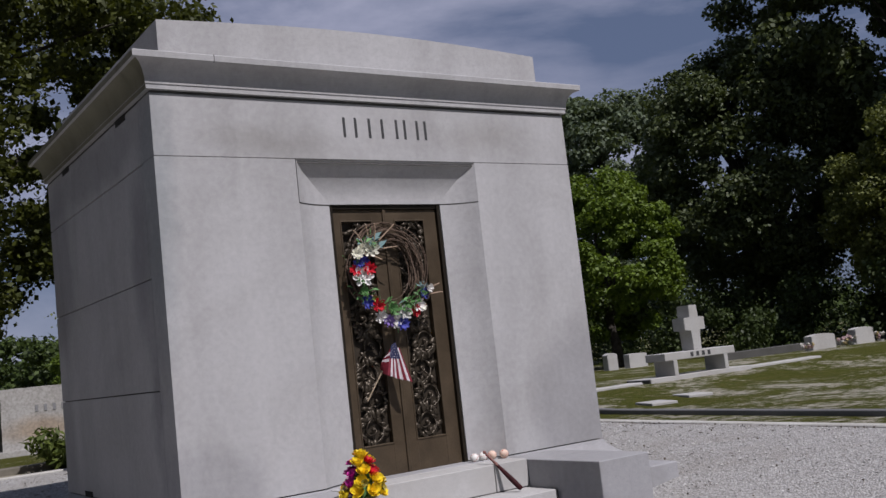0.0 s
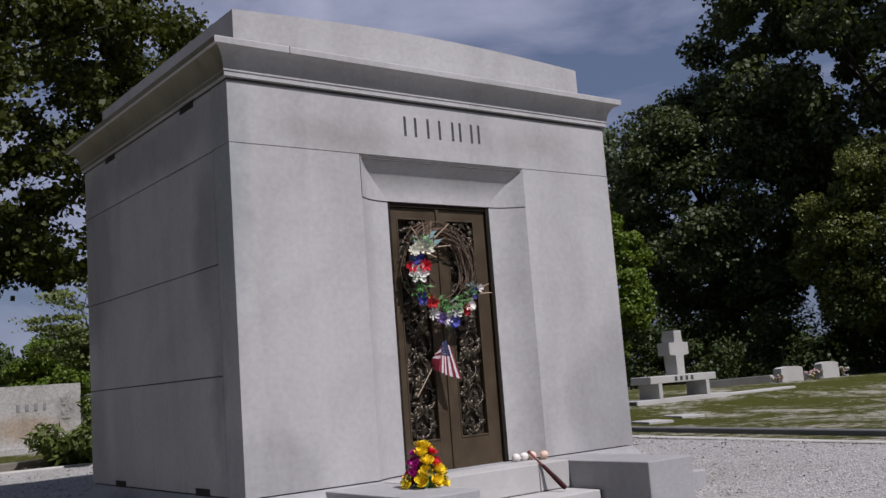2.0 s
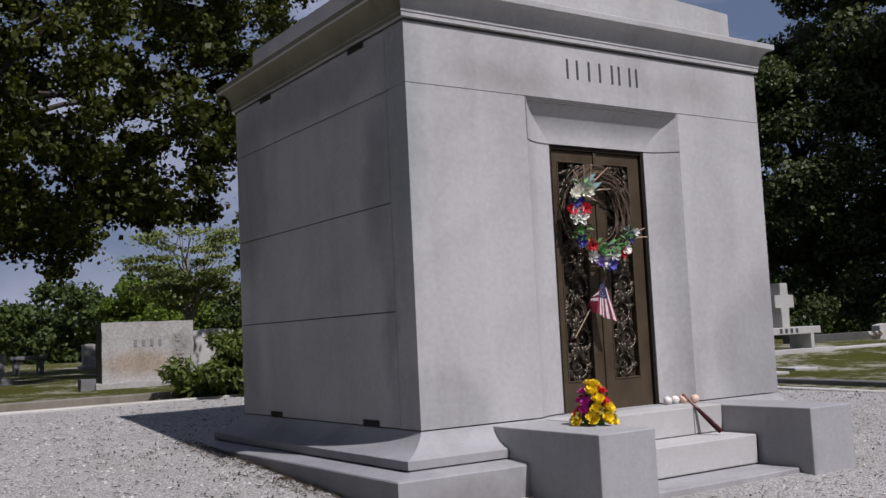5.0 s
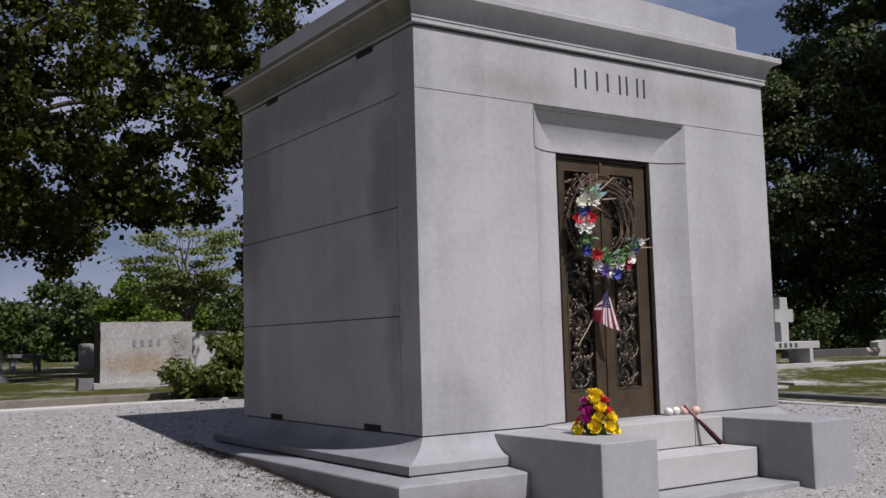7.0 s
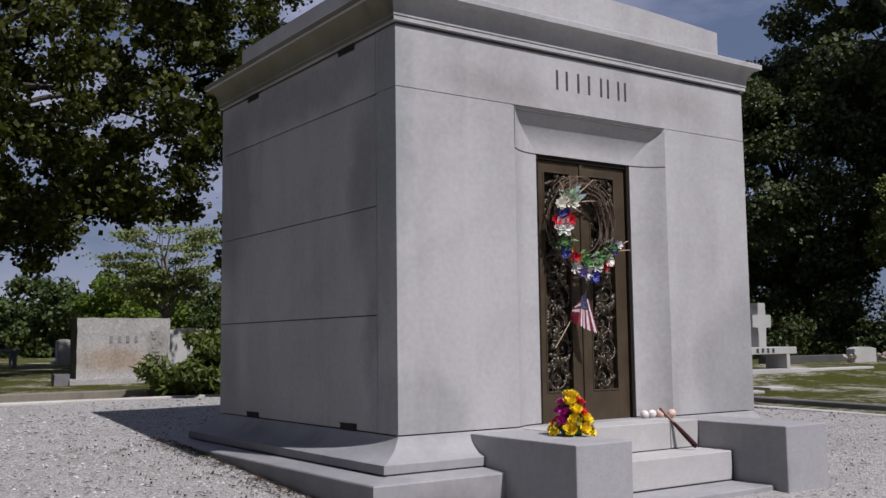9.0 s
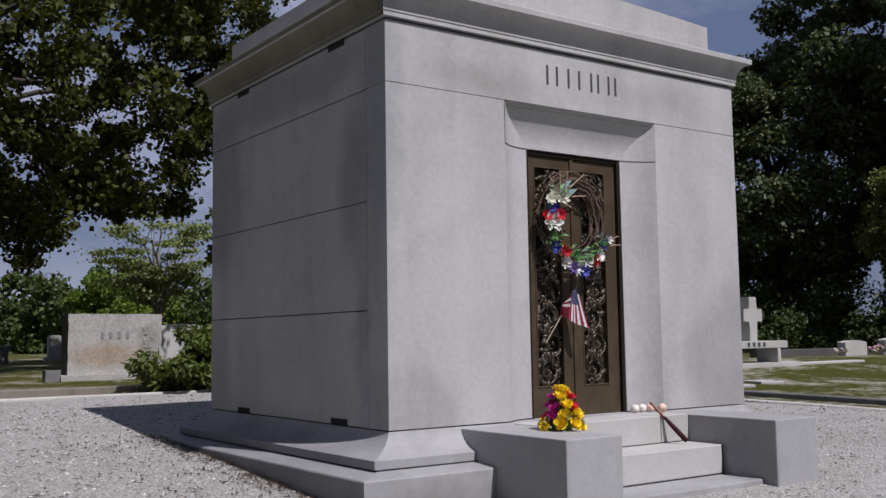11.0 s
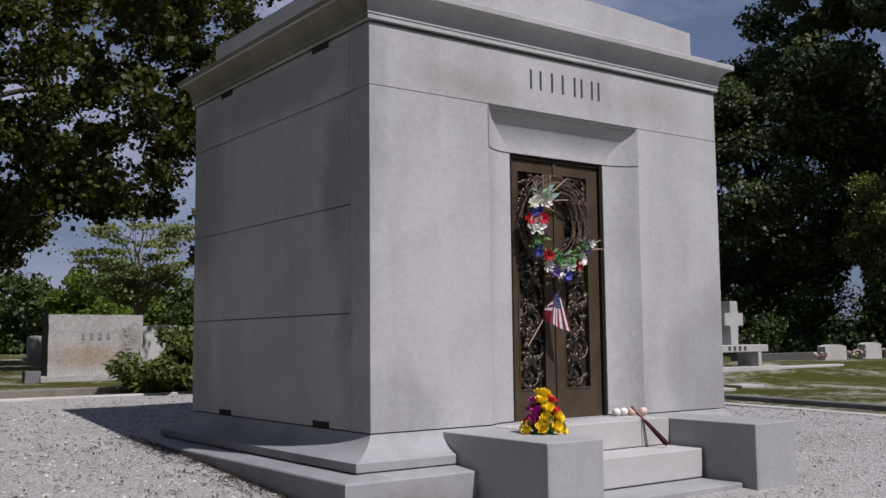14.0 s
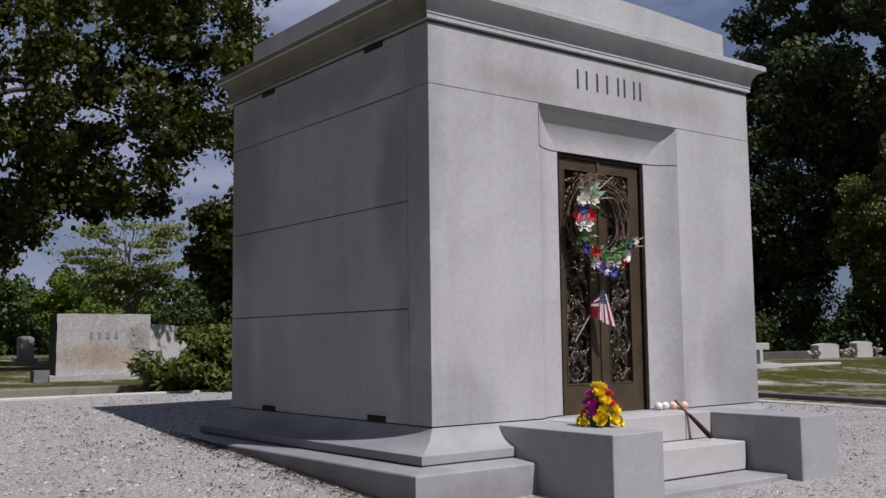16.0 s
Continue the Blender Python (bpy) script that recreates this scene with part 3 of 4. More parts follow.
tree("hardwood_tree", "distant hardwood tree with leaves greyed by haze", (38.0, 35.0), 15.0, 1.0, 5.2, 160, 60000, 0.14, LEAF_HAZY, 8, 0.35, (0.7, 1.3), 1.0, 8, (0, 0), "cemetery trees", 0.7, False)
tree("dark_hardwood_tree", "broad dark-leaved hardwood tree in shade", (26.4, 16.0), 10.9, 1.6, 3.6, 230, 100000, 0.08, LEAF_DARK, 15, 0.35, (0.45, 1.0), 1.0, 24, (0, 0), "cemetery trees", 0.7, False)
tree("maple_tree", "young maple tree with bright green leaves", (18.7, 15.4), 5.9, 0.9, 2.1, 130, 50000, 0.065, LEAF_BRIGHT, 9, 0.14, (0.28, 0.6), 1.0, 10, (0, 0), "cemetery trees", 0.7, False)
tree("dogwood_tree", "slender dogwood tree with airy pale green leaves", (8.9, 30.5), 6.0, 2.0, 2.6, 62, 10500, 0.07, LEAF_PALE, 10, 0.13, (0.35, 0.8), 1.0, 60, (0, 0), "cemetery trees", 0.35, True, 0.2, PALE_BARK)
tree("hardwood_tree", "broad shade tree over the burial plots", (31.0, -2.0), 14.0, 4.0, 7.2, 150, 42000, 0.17, LEAF_DARK, 18, 0.4, (0.7, 1.4), 1.0, 24)
tree("hardwood_tree", "leafy tree behind the tombstones", (10.5, 22.8), 6.2, 1.0, 2.0, 50, 22000, 0.13, LEAF_OAK, 12, 0.16, (0.5, 0.9), 1.0, 10)

tree("hardwood_tree", "low yellow-green tree beyond the tombstones", (9.6, 37.0), 3.7, 0.4, 2.3, 60, 16000, 0.085, LEAF_BRIGHT, 16, 0.12, (0.4, 0.8), 1.0, 8, (0, 0), "cemetery trees", 0.6, False)
tree("hardwood_tree", "low green tree beyond the tombstones", (13.8, 35.6), 3.3, 0.3, 2.5, 60, 16000, 0.085, LEAF_FAR, 17, 0.12, (0.4, 0.8), 1.0, 8, (0, 0), "cemetery trees", 0.6, False)

# far wood along the horizon, one belt of many crowns
rng = np.random.default_rng(21)
belt_c, belt_r = [], []
for i in range(95):
    az, far = radians(-4 + 44 * (i + rng.random()) / 95), 58 + 34 * rng.random()
    hgt, wide = 1.9 + 3.0 * rng.random() ** 1.5, 1.5 + 1.3 * rng.random()
    for k in range(16):
        up = rng.random()
        out = wide * math.sqrt(max(0.05, 1 - (up * 1.05 - 0.15) ** 2)) * rng.random() ** 0.5
        turn = 6.283 * rng.random()
        belt_c.append((math.sin(az) * far - 3 + out * math.cos(turn), math.cos(az) * far - 6 + out * math.sin(turn), 0.1 + hgt * up))
        belt_r.append(0.5 + 0.55 * rng.random())
wood = leaf_mesh("far_wood", leaves(belt_c, belt_r, 190000, 0.15, rng), LEAF_FAR, None)
tagged(wood, "belt of distant green woodland", "woodland", "", "stuff")
side_c, side_r = [], []
for i in range(420):
    az, far = radians(-40 + 150 * rng.random()), 92 + 25 * rng.random()
    side_c.append((math.sin(az) * far, math.cos(az) * far, 0.3 + 4.8 * rng.random()))
    side_r.append(1.6 + 1.4 * rng.random())
tagged(leaf_mesh("far_wood", leaves(side_c, side_r, 70000, 0.33, rng), LEAF_FAR, None), "hazy belt of woodland at the horizon", "woodland", "", "stuff")
# tall unseen wood added on the other sides to hold back sky light
cl_c, cl_r = [], []
for i in range(330):
    az = radians(-160 + 152 * rng.random()) if i < 250 else radians(112 + 50 * rng.random())
    far = (19 if i < 250 else 30) + 7 * rng.random()
    cl_c.append((math.sin(az) * far, math.cos(az) * far, -0.5 + 14.5 * rng.random()))
    cl_r.append(1.6 + 1.2 * rng.random())
close = leaf_mesh("surrounding_wood", leaves(cl_c, cl_r, 60000, 0.34, rng), LEAF_DARK, None)
tagged(close, "unseen dark green wood added to block sky light", "woodland", "", "stuff")
# shaded undergrowth behind the tombstones
und_c, und_r = [], []
for i in range(240):
    az = radians(41 + 42 * rng.random())
    far = 29 + 14 * rng.random()
    und_c.append((math.sin(az) * far - 2.5, math.cos(az) * far - 6, 0.2 + 1.9 * rng.random() ** 1.6))
    und_r.append(0.4 + 0.7 * rng.random())
under = leaf_mesh("undergrowth", leaves(und_c, und_r, 110000, 0.06, rng), LEAF_SHADE, None)
tagged(under, "shaded green undergrowth at the edge of the wood", "undergrowth", "", "stuff")

# shrub
shrub = thing("shrub", "leafy green shrub beside the kerb", "shrub", "", (1.60, 6.98, ground_z(1.60, 6.98)))
rng = np.random.default_rng(31)
sc = [(0.12 + rng.normal() * 0.40, rng.normal() * 0.24, 0.10 + 0.68 * rng.random()) for i in range(46)]
sc += [(-0.55 - 0.25 * rng.random(), rng.normal() * 0.15, 0.05 + 0.25 * rng.random()) for i in range(6)]
leaf_mesh("crown", leaves(sc, [0.14 + 0.13 * rng.random() for i in sc], 9500, 0.075, rng, 0.75, False, 0.3), LEAF_BUSH, shrub)
bm = bmesh.new()
for c in sc[:22]:
    tube([(c[0] * 0.15, c[1] * 0.15, -0.05), (c[0] * 0.6, c[1] * 0.6, c[2] * 0.6), c], [0.014, 0.009, 0.004], 5, bm)
part("stems", bm, BARK, shrub)


# ---- tombstones ----
def bars(parent, x, z, heights, gap, width, mat, y):
    """Unreadable or private lettering as plain upright bars."""
    for i, h in enumerate(heights):
        part("inscription_bar", box(x + i * gap, x + i * gap + width, y - 0.004, y + 0.01, z, z + h, 0.002), mat, parent)


def rough_block(x0, x1, y0, y1, z0, z1, amount, seed, cuts=7):
    """A stone block with rock-pitched, uneven faces."""
    bm = bmesh.new()
    bmesh.ops.create_cube(bm, size=1.0)
    bmesh.ops.subdivide_edges(bm, edges=bm.edges[:], cuts=cuts, use_grid_fill=True)
    for v in bm.verts:
        v.co = Vector(((x0 + x1) / 2 + v.co.x * (x1 - x0), (y0 + y1) / 2 + v.co.y * (y1 - y0), (z0 + z1) / 2 + v.co.z * (z1 - z0)))
        k = v.co * 6 + Vector((seed, 0, 0))
        v.co += Vector((noise.noise(k), noise.noise(k + Vector((9, 0, 0))), noise.noise(k + Vector((0, 9, 0))))) * amount
    return bm


def headstone(at, w, h, t, mat, label, seed, turn=0.0, vase=False, curve=0.05):
    ob = thing("headstone", label, "headstone", "headstones", (at[0], at[1], at[2]))
    ob.rotation_euler = (0, 0, turn)
    top = [(-w / 2 + w * i / 10, 0.14 + h - curve * (2 * i / 10 - 1) ** 2) for i in range(11)]
    bm = prism([(-w / 2, 0.14), (w / 2, 0.14)] + top[::-1], -t / 2, t / 2, None, "y")
    bmesh.ops.bevel(bm, geom=[e for e in bm.edges if e.calc_length() > 0.05], offset=0.008, segments=2, affect="EDGES")
    part("tablet", bm, mat, ob)
    part("base", box(-w / 2 - 0.12, w / 2 + 0.12, -t / 2 - 0.1, t / 2 + 0.1, -0.12, 0.139, 0.012), mat, ob)
    return ob


# family stone beyond the gravel
stone = thing("family_headstone", "broad weathered granite family headstone", "headstone", "headstones", (1.82, 12.5, ground_z(1.8, 12.5)))
bm = rough_block(-0.84, 0.84, -0.24, 0.2, 0.10, 1.18, 0.012, 1, 12)
for v in bm.verts:
    if v.co.y < -0.2:
        v.co.y = -0.24 + 0.25 * (v.co.y + 0.24)
tablet = part("tablet", bm, TOMB_ROUGH, stone)
tablet.data.materials.append(SHADE_BLACK)
for p in tablet.data.polygons:
    if p.normal.x < -0.6:
        p.material_index = 1            # rock-faced end: black stain and shade in one colour
part("base", rough_block(-0.98, 0.98, -0.36, 0.32, -0.15, 0.10, 0.014, 2, 8), TOMB_ROUGH, stone)
bars(stone, -0.27, 0.74, (0.12, 0.12, 0.12, 0.12), 0.15, 0.055, NAME_BAR, -0.246)
bm = bmesh.new()
for i in range(11):
    m = Matrix.Translation((0.58 + 0.12 * noise.noise((i * 2.3, 0, 0)), -0.244, 0.58 + 0.04 * i)) @ Matrix.Rotation(i * 2.1, 4, "Y") @ Matrix.Diagonal((1, 0.12, 0.45, 1))
    bmesh.ops.create_icosphere(bm, subdivisions=2, radius=0.085, matrix=m)
part("carved_spray", bm, TOMB_ROUGH, stone, "worn carved leafy spray")["kind"] = "stuff"
block = thing("footstone", "small dark granite block on the lawn", "footstone", "", (0.72, 12.3, ground_z(0.7, 12.3)))
part("block", rough_block(-0.13, 0.13, -0.12, 0.12, -0.05, 0.2, 0.01, 7, 4), TOMB_DARK, block)
headstone((5.85, 20.0, ground_z(5.8, 20)), 1.5, 0.98, 0.3, TOMB_PALE, "pale granite headstone with a gently curved top", 3, 0.0, False, 0.12)
headstone((5.1, 30.0, ground_z(5, 30)), 0.5, 0.75, 0.25, TOMB_ROUGH, "small weathered headstone on the lawn", 4)
headstone((-0.1, 18.2, ground_z(0, 18)), 0.9, 0.62, 0.3, TOMB_DARK, "dark granite headstone on the lawn", 5)
bench = thing("grave_bench", "low dark granite bench on two blocks", "bench", "", (2.7, 28.0, ground_z(2.7, 28)))
part("seat", box(-0.55, 0.55, -0.2, 0.2, 0.46, 0.58, 0.012), TOMB_DARK, bench)
part("leg", box(-0.45, -0.27, -0.16, 0.16, -0.05, 0.459, 0.01), TOMB_DARK, bench)
part("leg", box(0.27, 0.45, -0.16, 0.16, -0.05, 0.459, 0.01), TOMB_DARK, bench)
headstone((16.17, 13.0, -0.12), 0.36, 0.5, 0.2, TOMB_PALE, "small pale granite headstone", 6)
headstone((17.1, 13.0, -0.2), 0.68, 0.5, 0.22, TOMB_PALE, "pale granite headstone with a flat top", 7, 0.0, False, 0.02)
SILK = [plain("silk_" + n, c, 0.7, 0.0, 0.3, 60.0) for n, c in (("pink", (0.30, 0.20, 0.20)), ("white", (0.42, 0.40, 0.36)), ("peach", (0.34, 0.27, 0.13)))]


def vase(at, seed):
    """A stone vase with a small posy, beside a headstone."""
    ob = thing("grave_vase", "grave vase with a faded silk posy", "vase", "grave vases", at)
    part("vase", tube([(0, 0, -0.02), (0, 0, 0.12), (0, 0, 0.24), (0, 0, 0.26)], [0.06, 0.05, 0.085, 0.09], 10), TOMB_PALE, ob)
    rng = np.random.default_rng(seed)
    for i in range(9):
        c = (rng.normal() * 0.09, rng.normal() * 0.09, 0.33 + 0.12 * rng.random())
        b = bmesh.new()
        bmesh.ops.create_icosphere(b, subdivisions=1, radius=0.05, matrix=Matrix.Translation(c))
        for v in b.verts:
            v.co += Vector((rng.normal(), rng.normal(), rng.normal())) * 0.012
        part("blossom", b, SILK[i % 3], ob)
    return ob


for xa, xb, z, seed in ((19.3, 20.26, -0.26, 8), (21.15, 21.95, -0.22, 9)):
    headstone(((xa + xb) / 2, 9.1, z), xb - xa, 0.56, 0.24, TOMB_PALE, "pale grey granite headstone with flower vases at its sides", seed, 0.0, False, 0.05)
    vase((xa - 0.22, 8.95, z + 0.05), seed)
    vase((xb + 0.22, 8.95, z + 0.05), seed + 30)
# low coping of the neighbouring plot and the long dark border behind it
strip("plot_coping", [(x, 6.5 + 0.02 * (x - 13.5)) for x in np.arange(13.55, 16.2, 0.6)], 0.36, -0.2, 0.08, TOMB_PALE, "pale granite coping of a burial plot", "kerb")
strip("plot_coping", [(x, 6.45) for x in np.arange(8.6, 10.7, 0.5)], 0.36, -0.2, 0.08, TOMB_PALE, "pale granite coping of a burial plot", "kerb")
# the wall's shaded face is put into its dark colour
strip("border_wall", [(x, 9.9) for x in np.arange(16.9, 34, 0.8)], 0.35, -0.2, 0.24, SHADE_BLACK, "low stone border wall, coloured dark for shade", "wall")

# cross on a bench monument
mon = thing("cross_monument", "granite bench monument with a standing cross", "monument", "", (12.1, 6.18, -0.08))
part("base", box(-1.37, 1.36, 0, 0.62, -0.25, 0.165, 0.01), TOMB_PALE, mon)
# thin black sheet paints the shade on the base's left end
part("base_end", box(-1.39, -1.371, 0.01, 0.61, -0.2, 0.15, 0.004), SHADE_BLACK, mon, "dark sheet for the shaded end of the base")
part("bench_slab", box(-0.95, 0.96, 0.0, 0.5, 0.445, 0.585, 0.012), TOMB_PALE, mon)
part("bench_leg", box(-0.74, -0.64, 0.0, 0.50, 0.164, 0.446, 0.008), TOMB_PALE, mon)
part("bench_leg", box(0.64, 0.74, 0.0, 0.50, 0.164, 0.446, 0.008), TOMB_PALE, mon)
cross = [(-0.11, 0.585), (0.11, 0.585), (0.11, 0.96), (0.28, 0.96), (0.28, 1.20), (0.11, 1.20), (0.11, 1.43), (-0.11, 1.43), (-0.11, 1.20), (-0.28, 1.20), (-0.28, 0.96), (-0.11, 0.96)]
bm = prism([(x + 0.06, z) for x, z in cross], 0.10, 0.40, None, "y")
bmesh.ops.bevel(bm, geom=bm.edges[:], offset=0.008, segments=2, affect="EDGES")
part("cross", bm, TOMB_PALE, mon, "plain granite cross")
bars(mon, -0.27, 0.475, (0.085, 0.085, 0.085, 0.085), 0.155, 0.075, LETTER, 0.0)
for cx, cy in ((8.3, 3.72), (9.42, 4.05)):
    pl = thing("grave_marker", "flat granite marker set in the grass", "grave marker", "flat markers", (cx, cy, ground_z(cx, cy) + PLOT))
    pl.rotation_euler = (0, 0, 1.2)
    part("slab", box(-0.30, 0.30, -0.2, 0.2, -0.08, 0.035, 0.01), TOMB_PALE, pl)

# ---- bronze doors ----
BRONZE, bn, bl, bb = material("dark_brown_bronze", 0.42, 0.35)
b_co = bn.new("ShaderNodeTexCoord").outputs["Object"]
b_f, b_g = noise_of(bn, bl, b_co, 5.0, 6.0, 0.65), noise_of(bn, bl, b_co, 90.0, 3.0)
bl.new(mixed(bn, bl, 0.25, ramp(bn, bl, b_f, [(0.3, (0.050, 0.036, 0.022)), (0.7, (0.095, 0.068, 0.040))]), ramp(bn, bl, b_g, [(0.3, (0.05, 0.035, 0.02)), (0.7, (0.15, 0.11, 0.07))])), bb.inputs["Base Color"])
bl.new(ramp(bn, bl, b_f, [(0.3, (0.36,) * 3), (0.7, (0.55,) * 3)]), bb.inputs["Roughness"])
DARKBRONZE = plain("blackened_bronze", (0.026, 0.020, 0.013), 0.5, 0.6)
PANEL_BACK = plain("brown_bronze_backing", (0.036, 0.027, 0.017), 0.6, 0.3)
SCROLL = plain("worn_scroll_bronze", (0.058, 0.046, 0.032), 0.40, 0.55, 0.45, 70.0)
DY = 0.165
part("door_frame", box(DOOR_L, DOOR_L + 0.03, COVE_D + 0.01, 0.29, -0.004, LINTEL + 0.004, 0.003), DARKBRONZE, tomb)
part("door_frame", box(DOOR_R - 0.03, DOOR_R, COVE_D + 0.01, 0.29, -0.004, LINTEL + 0.004, 0.003), DARKBRONZE, tomb)
part("door_frame", box(DOOR_L + 0.03, DOOR_R - 0.03, COVE_D + 0.02, 0.29, LINTEL - 0.03, LINTEL + 0.004, 0.003), DARKBRONZE, tomb)
MID = W / 2
P_LOW, P_HIGH = 0.25, 2.02


def scroll_panel(x0, x1, z0, z1, y, seed):
    """Openwork of rising vine scrolls with leaves, as one cast panel."""
    rng = np.random.default_rng(seed)
    bm = bmesh.new()
    w, cx = x1 - x0, (x0 + x1) / 2
    n = 8
    h = (z1 - z0) / n
    for k in range(n):
        cz, side = z0 + h * (k + 0.5), 1 if k % 2 else -1
        ox = cx + side * w * 0.10
        r0 = min(w * 0.40, h * 0.52)
        pts = []
        for i in range(26):
            a = side * (i / 25 * 4.2 * math.pi / 1.5) - math.pi / 2
            r = r0 * (1 - 0.86 * i / 25)
            pts.append((ox + r * math.cos(a) * side, y - 0.012 - 0.012 * math.sin(i * 0.7), cz + r * math.sin(a)))
        tube(pts, [0.010 - 0.004 * i / 25 for i in range(26)], 5, bm)
        bmesh.ops.create_icosphere(bm, subdivisions=1, radius=0.019, matrix=Matrix.Translation((ox, y - 0.02, cz)))
        nxt = (cx - side * w * 0.10, y - 0.008, cz + h)
        tube([(ox + side * r0 * 0.7, y - 0.01, cz + r0 * 0.6), (cx + side * w * 0.3, y - 0.014, cz + h * 0.55), nxt], [0.009, 0.008, 0.006], 5, bm)
        for j in range(22):
            a, r = rng.random() * 2 * math.pi, r0 * (0.75 + 0.45 * rng.random())
            px, pz = ox + r * math.cos(a), cz + r * math.sin(a)
            px = min(max(px, x0 + 0.02), x1 - 0.02)
            m = Matrix.Translation((px, y - 0.014, pz)) @ Matrix.Rotation(a + rng.normal() * 0.5, 4, "Y") @ Matrix.Rotation(rng.normal() * 0.5, 4, "X") @ Matrix.Diagonal((1.0, 0.3, 0.45, 1))
            bmesh.ops.create_icosphere(bm, subdivisions=1, radius=0.034 + 0.018 * rng.random(), matrix=m)
    return bm


for k, (a, b) in enumerate(((DOOR_L + 0.032, MID - 0.004), (MID + 0.004, DOOR_R - 0.032))):
    pa, pb = (1.515, 1.785) if k == 0 else (2.015, 2.285)
    bm = box(a, pa, DY, DY + 0.05, 0.0, LINTEL - 0.032, 0.004)
    box(pb, b, DY, DY + 0.05, 0.0, LINTEL - 0.032, 0.004, 2, bm)
    box(pa - 0.002, pb + 0.002, DY + 0.001, DY + 0.05, 0.0, P_LOW, 0.003, 2, bm)
    box(pa - 0.002, pb + 0.002, DY + 0.001, DY + 0.05, P_HIGH, LINTEL - 0.032, 0.003, 2, bm)
    leaf = part("door_leaf", bm, BRONZE, tomb, "brown bronze door leaf with openwork panel")
    part("backing", box(pa - 0.01, pb + 0.01, DY + 0.045, DY + 0.06, P_LOW - 0.01, P_HIGH + 0.01, 0), PANEL_BACK, leaf)
    grille = part("scroll_grille", scroll_panel(pa, pb, P_LOW + 0.01, P_HIGH - 0.01, DY + 0.03, 40 + k), SCROLL, leaf, "cast bronze vine scrollwork")
    for p in grille.data.polygons:
        p.use_smooth = True
    bm = box(pa - 0.012, pa, DY - 0.006, DY + 0.01, P_LOW - 0.012, P_HIGH + 0.012, 0.003)
    box(pb, pb + 0.012, DY - 0.006, DY + 0.01, P_LOW - 0.012, P_HIGH + 0.012, 0.003, 2, bm)
    box(pa, pb, DY - 0.006, DY + 0.01, P_LOW - 0.012, P_LOW, 0.003, 2, bm)
    box(pa, pb, DY - 0.006, DY + 0.01, P_HIGH, P_HIGH + 0.012, 0.003, 2, bm)
    part("panel_moulding", bm, BRONZE, leaf)
bm = box(MID - 0.02, MID + 0.012, DY - 0.014, DY + 0.02, 0.002, LINTEL - 0.034, 0.004)
part("astragal", bm, BRONZE, tomb)

# family name on the frieze, as plain bars
for x0, w in ((1.515, 0.15), (1.745, 0.165), (2.0, 0.125), (2.2, 0.125)):
    for xa in (x0 + 0.012, x0 + w - 0.034):
        part("inscription_bar", box(xa, xa + 0.024, -0.003, 0.01, 2.672, 2.835, 0.003), LETTER, tomb)

# ---- offerings ----
LEATHER = plain("white_ball_leather", (0.72, 0.70, 0.66), 0.5, 0.0, 0.08, 30.0)
LEATHER_TAN = plain("tanned_ball_leather", (0.66, 0.48, 0.38), 0.55, 0.0, 0.15, 30.0)
STITCH = plain("red_ball_stitching", (0.42, 0.05, 0.04), 0.7)


def baseball(at, mat, label, turn):
    ob = thing("baseball", label, "baseball", "baseballs on the sill", at)
    ob.rotation_euler = turn
    bm = bmesh.new()
    bmesh.ops.create_uvsphere(bm, u_segments=24, v_segments=14, radius=0.0368)
    b = part("cover", bm, mat, ob)
    for p in b.data.polygons:
        p.use_smooth = True
    pts = []
    for i in range(61):
        t = 2 * math.pi * i / 60
        v = Vector((0.78 * math.cos(t) + 0.22 * math.cos(3 * t), 0.78 * math.sin(t) - 0.22 * math.sin(3 * t), 0.83 * math.sin(2 * t))).normalized() * 0.0369
        pts.append(v)
    part("stitching", tube(pts, [0.0011] * 61, 5), STITCH, ob, "red stitched seam")


SILL_Z = -0.006
for x, y, mat, label, turn in ((2.45, 0.03, LEATHER, "white leather baseball with red stitching", (0.4, 0.9, 0.2)), (2.537, 0.03, LEATHER, "white leather baseball with red stitching", (1.3, 0.2, 0.7)),
                               (2.62, 0.018, LEATHER_TAN, "tan-stained leather baseball on the sill", (2.0, 0.5, 0.1)), (2.70, -0.04, LEATHER_TAN, "tan-stained leather baseball on the sill", (0.3, 1.6, 1.0))):
    baseball((x, y, SILL_Z + 0.0368), mat, label, turn)
BATWOOD = plain("dark_red_brown_lacquer", (0.040, 0.006, 0.008), 0.62, 0.0, 0.5, 12.0)
BATWOOD.node_tree.nodes["Principled BSDF"].inputs["Specular IOR Level"].default_value = 0.15
BATGRIP = plain("reddish_bat_handle", (0.15, 0.04, 0.028), 0.5, 0.0, 0.3, 20.0)
p0, p1 = Vector((2.515, -0.462, -0.205)), Vector((2.372, -0.215, 0.098))
bat = thing("baseball_bat", "small dark lacquered wooden baseball bat leaning on the sill", "baseball bat", "", p0)
axis = p1 - p0
ts = [0, 0.02, 0.06, 0.3, 0.5, 0.62]
part("barrel", tube([axis * t for t in ts], [0.012, 0.019, 0.0215, 0.020, 0.016, 0.0125], 14), BATWOOD, bat)
part("handle", tube([axis * t for t in (0.62, 0.8, 0.955, 0.965, 0.99, 1.0)], [0.0125, 0.0095, 0.0095, 0.0145, 0.0145, 0.009], 12), BATGRIP, bat, "reddish handle with a knob")

# flag on a stick
flag = thing("small_flag", "small striped flag on a wooden stick tucked in the door", "flag", "", (1.578, 0.14, 0.595))
STICK = plain("pale_flag_stick", (0.40, 0.32, 0.22), 0.7)
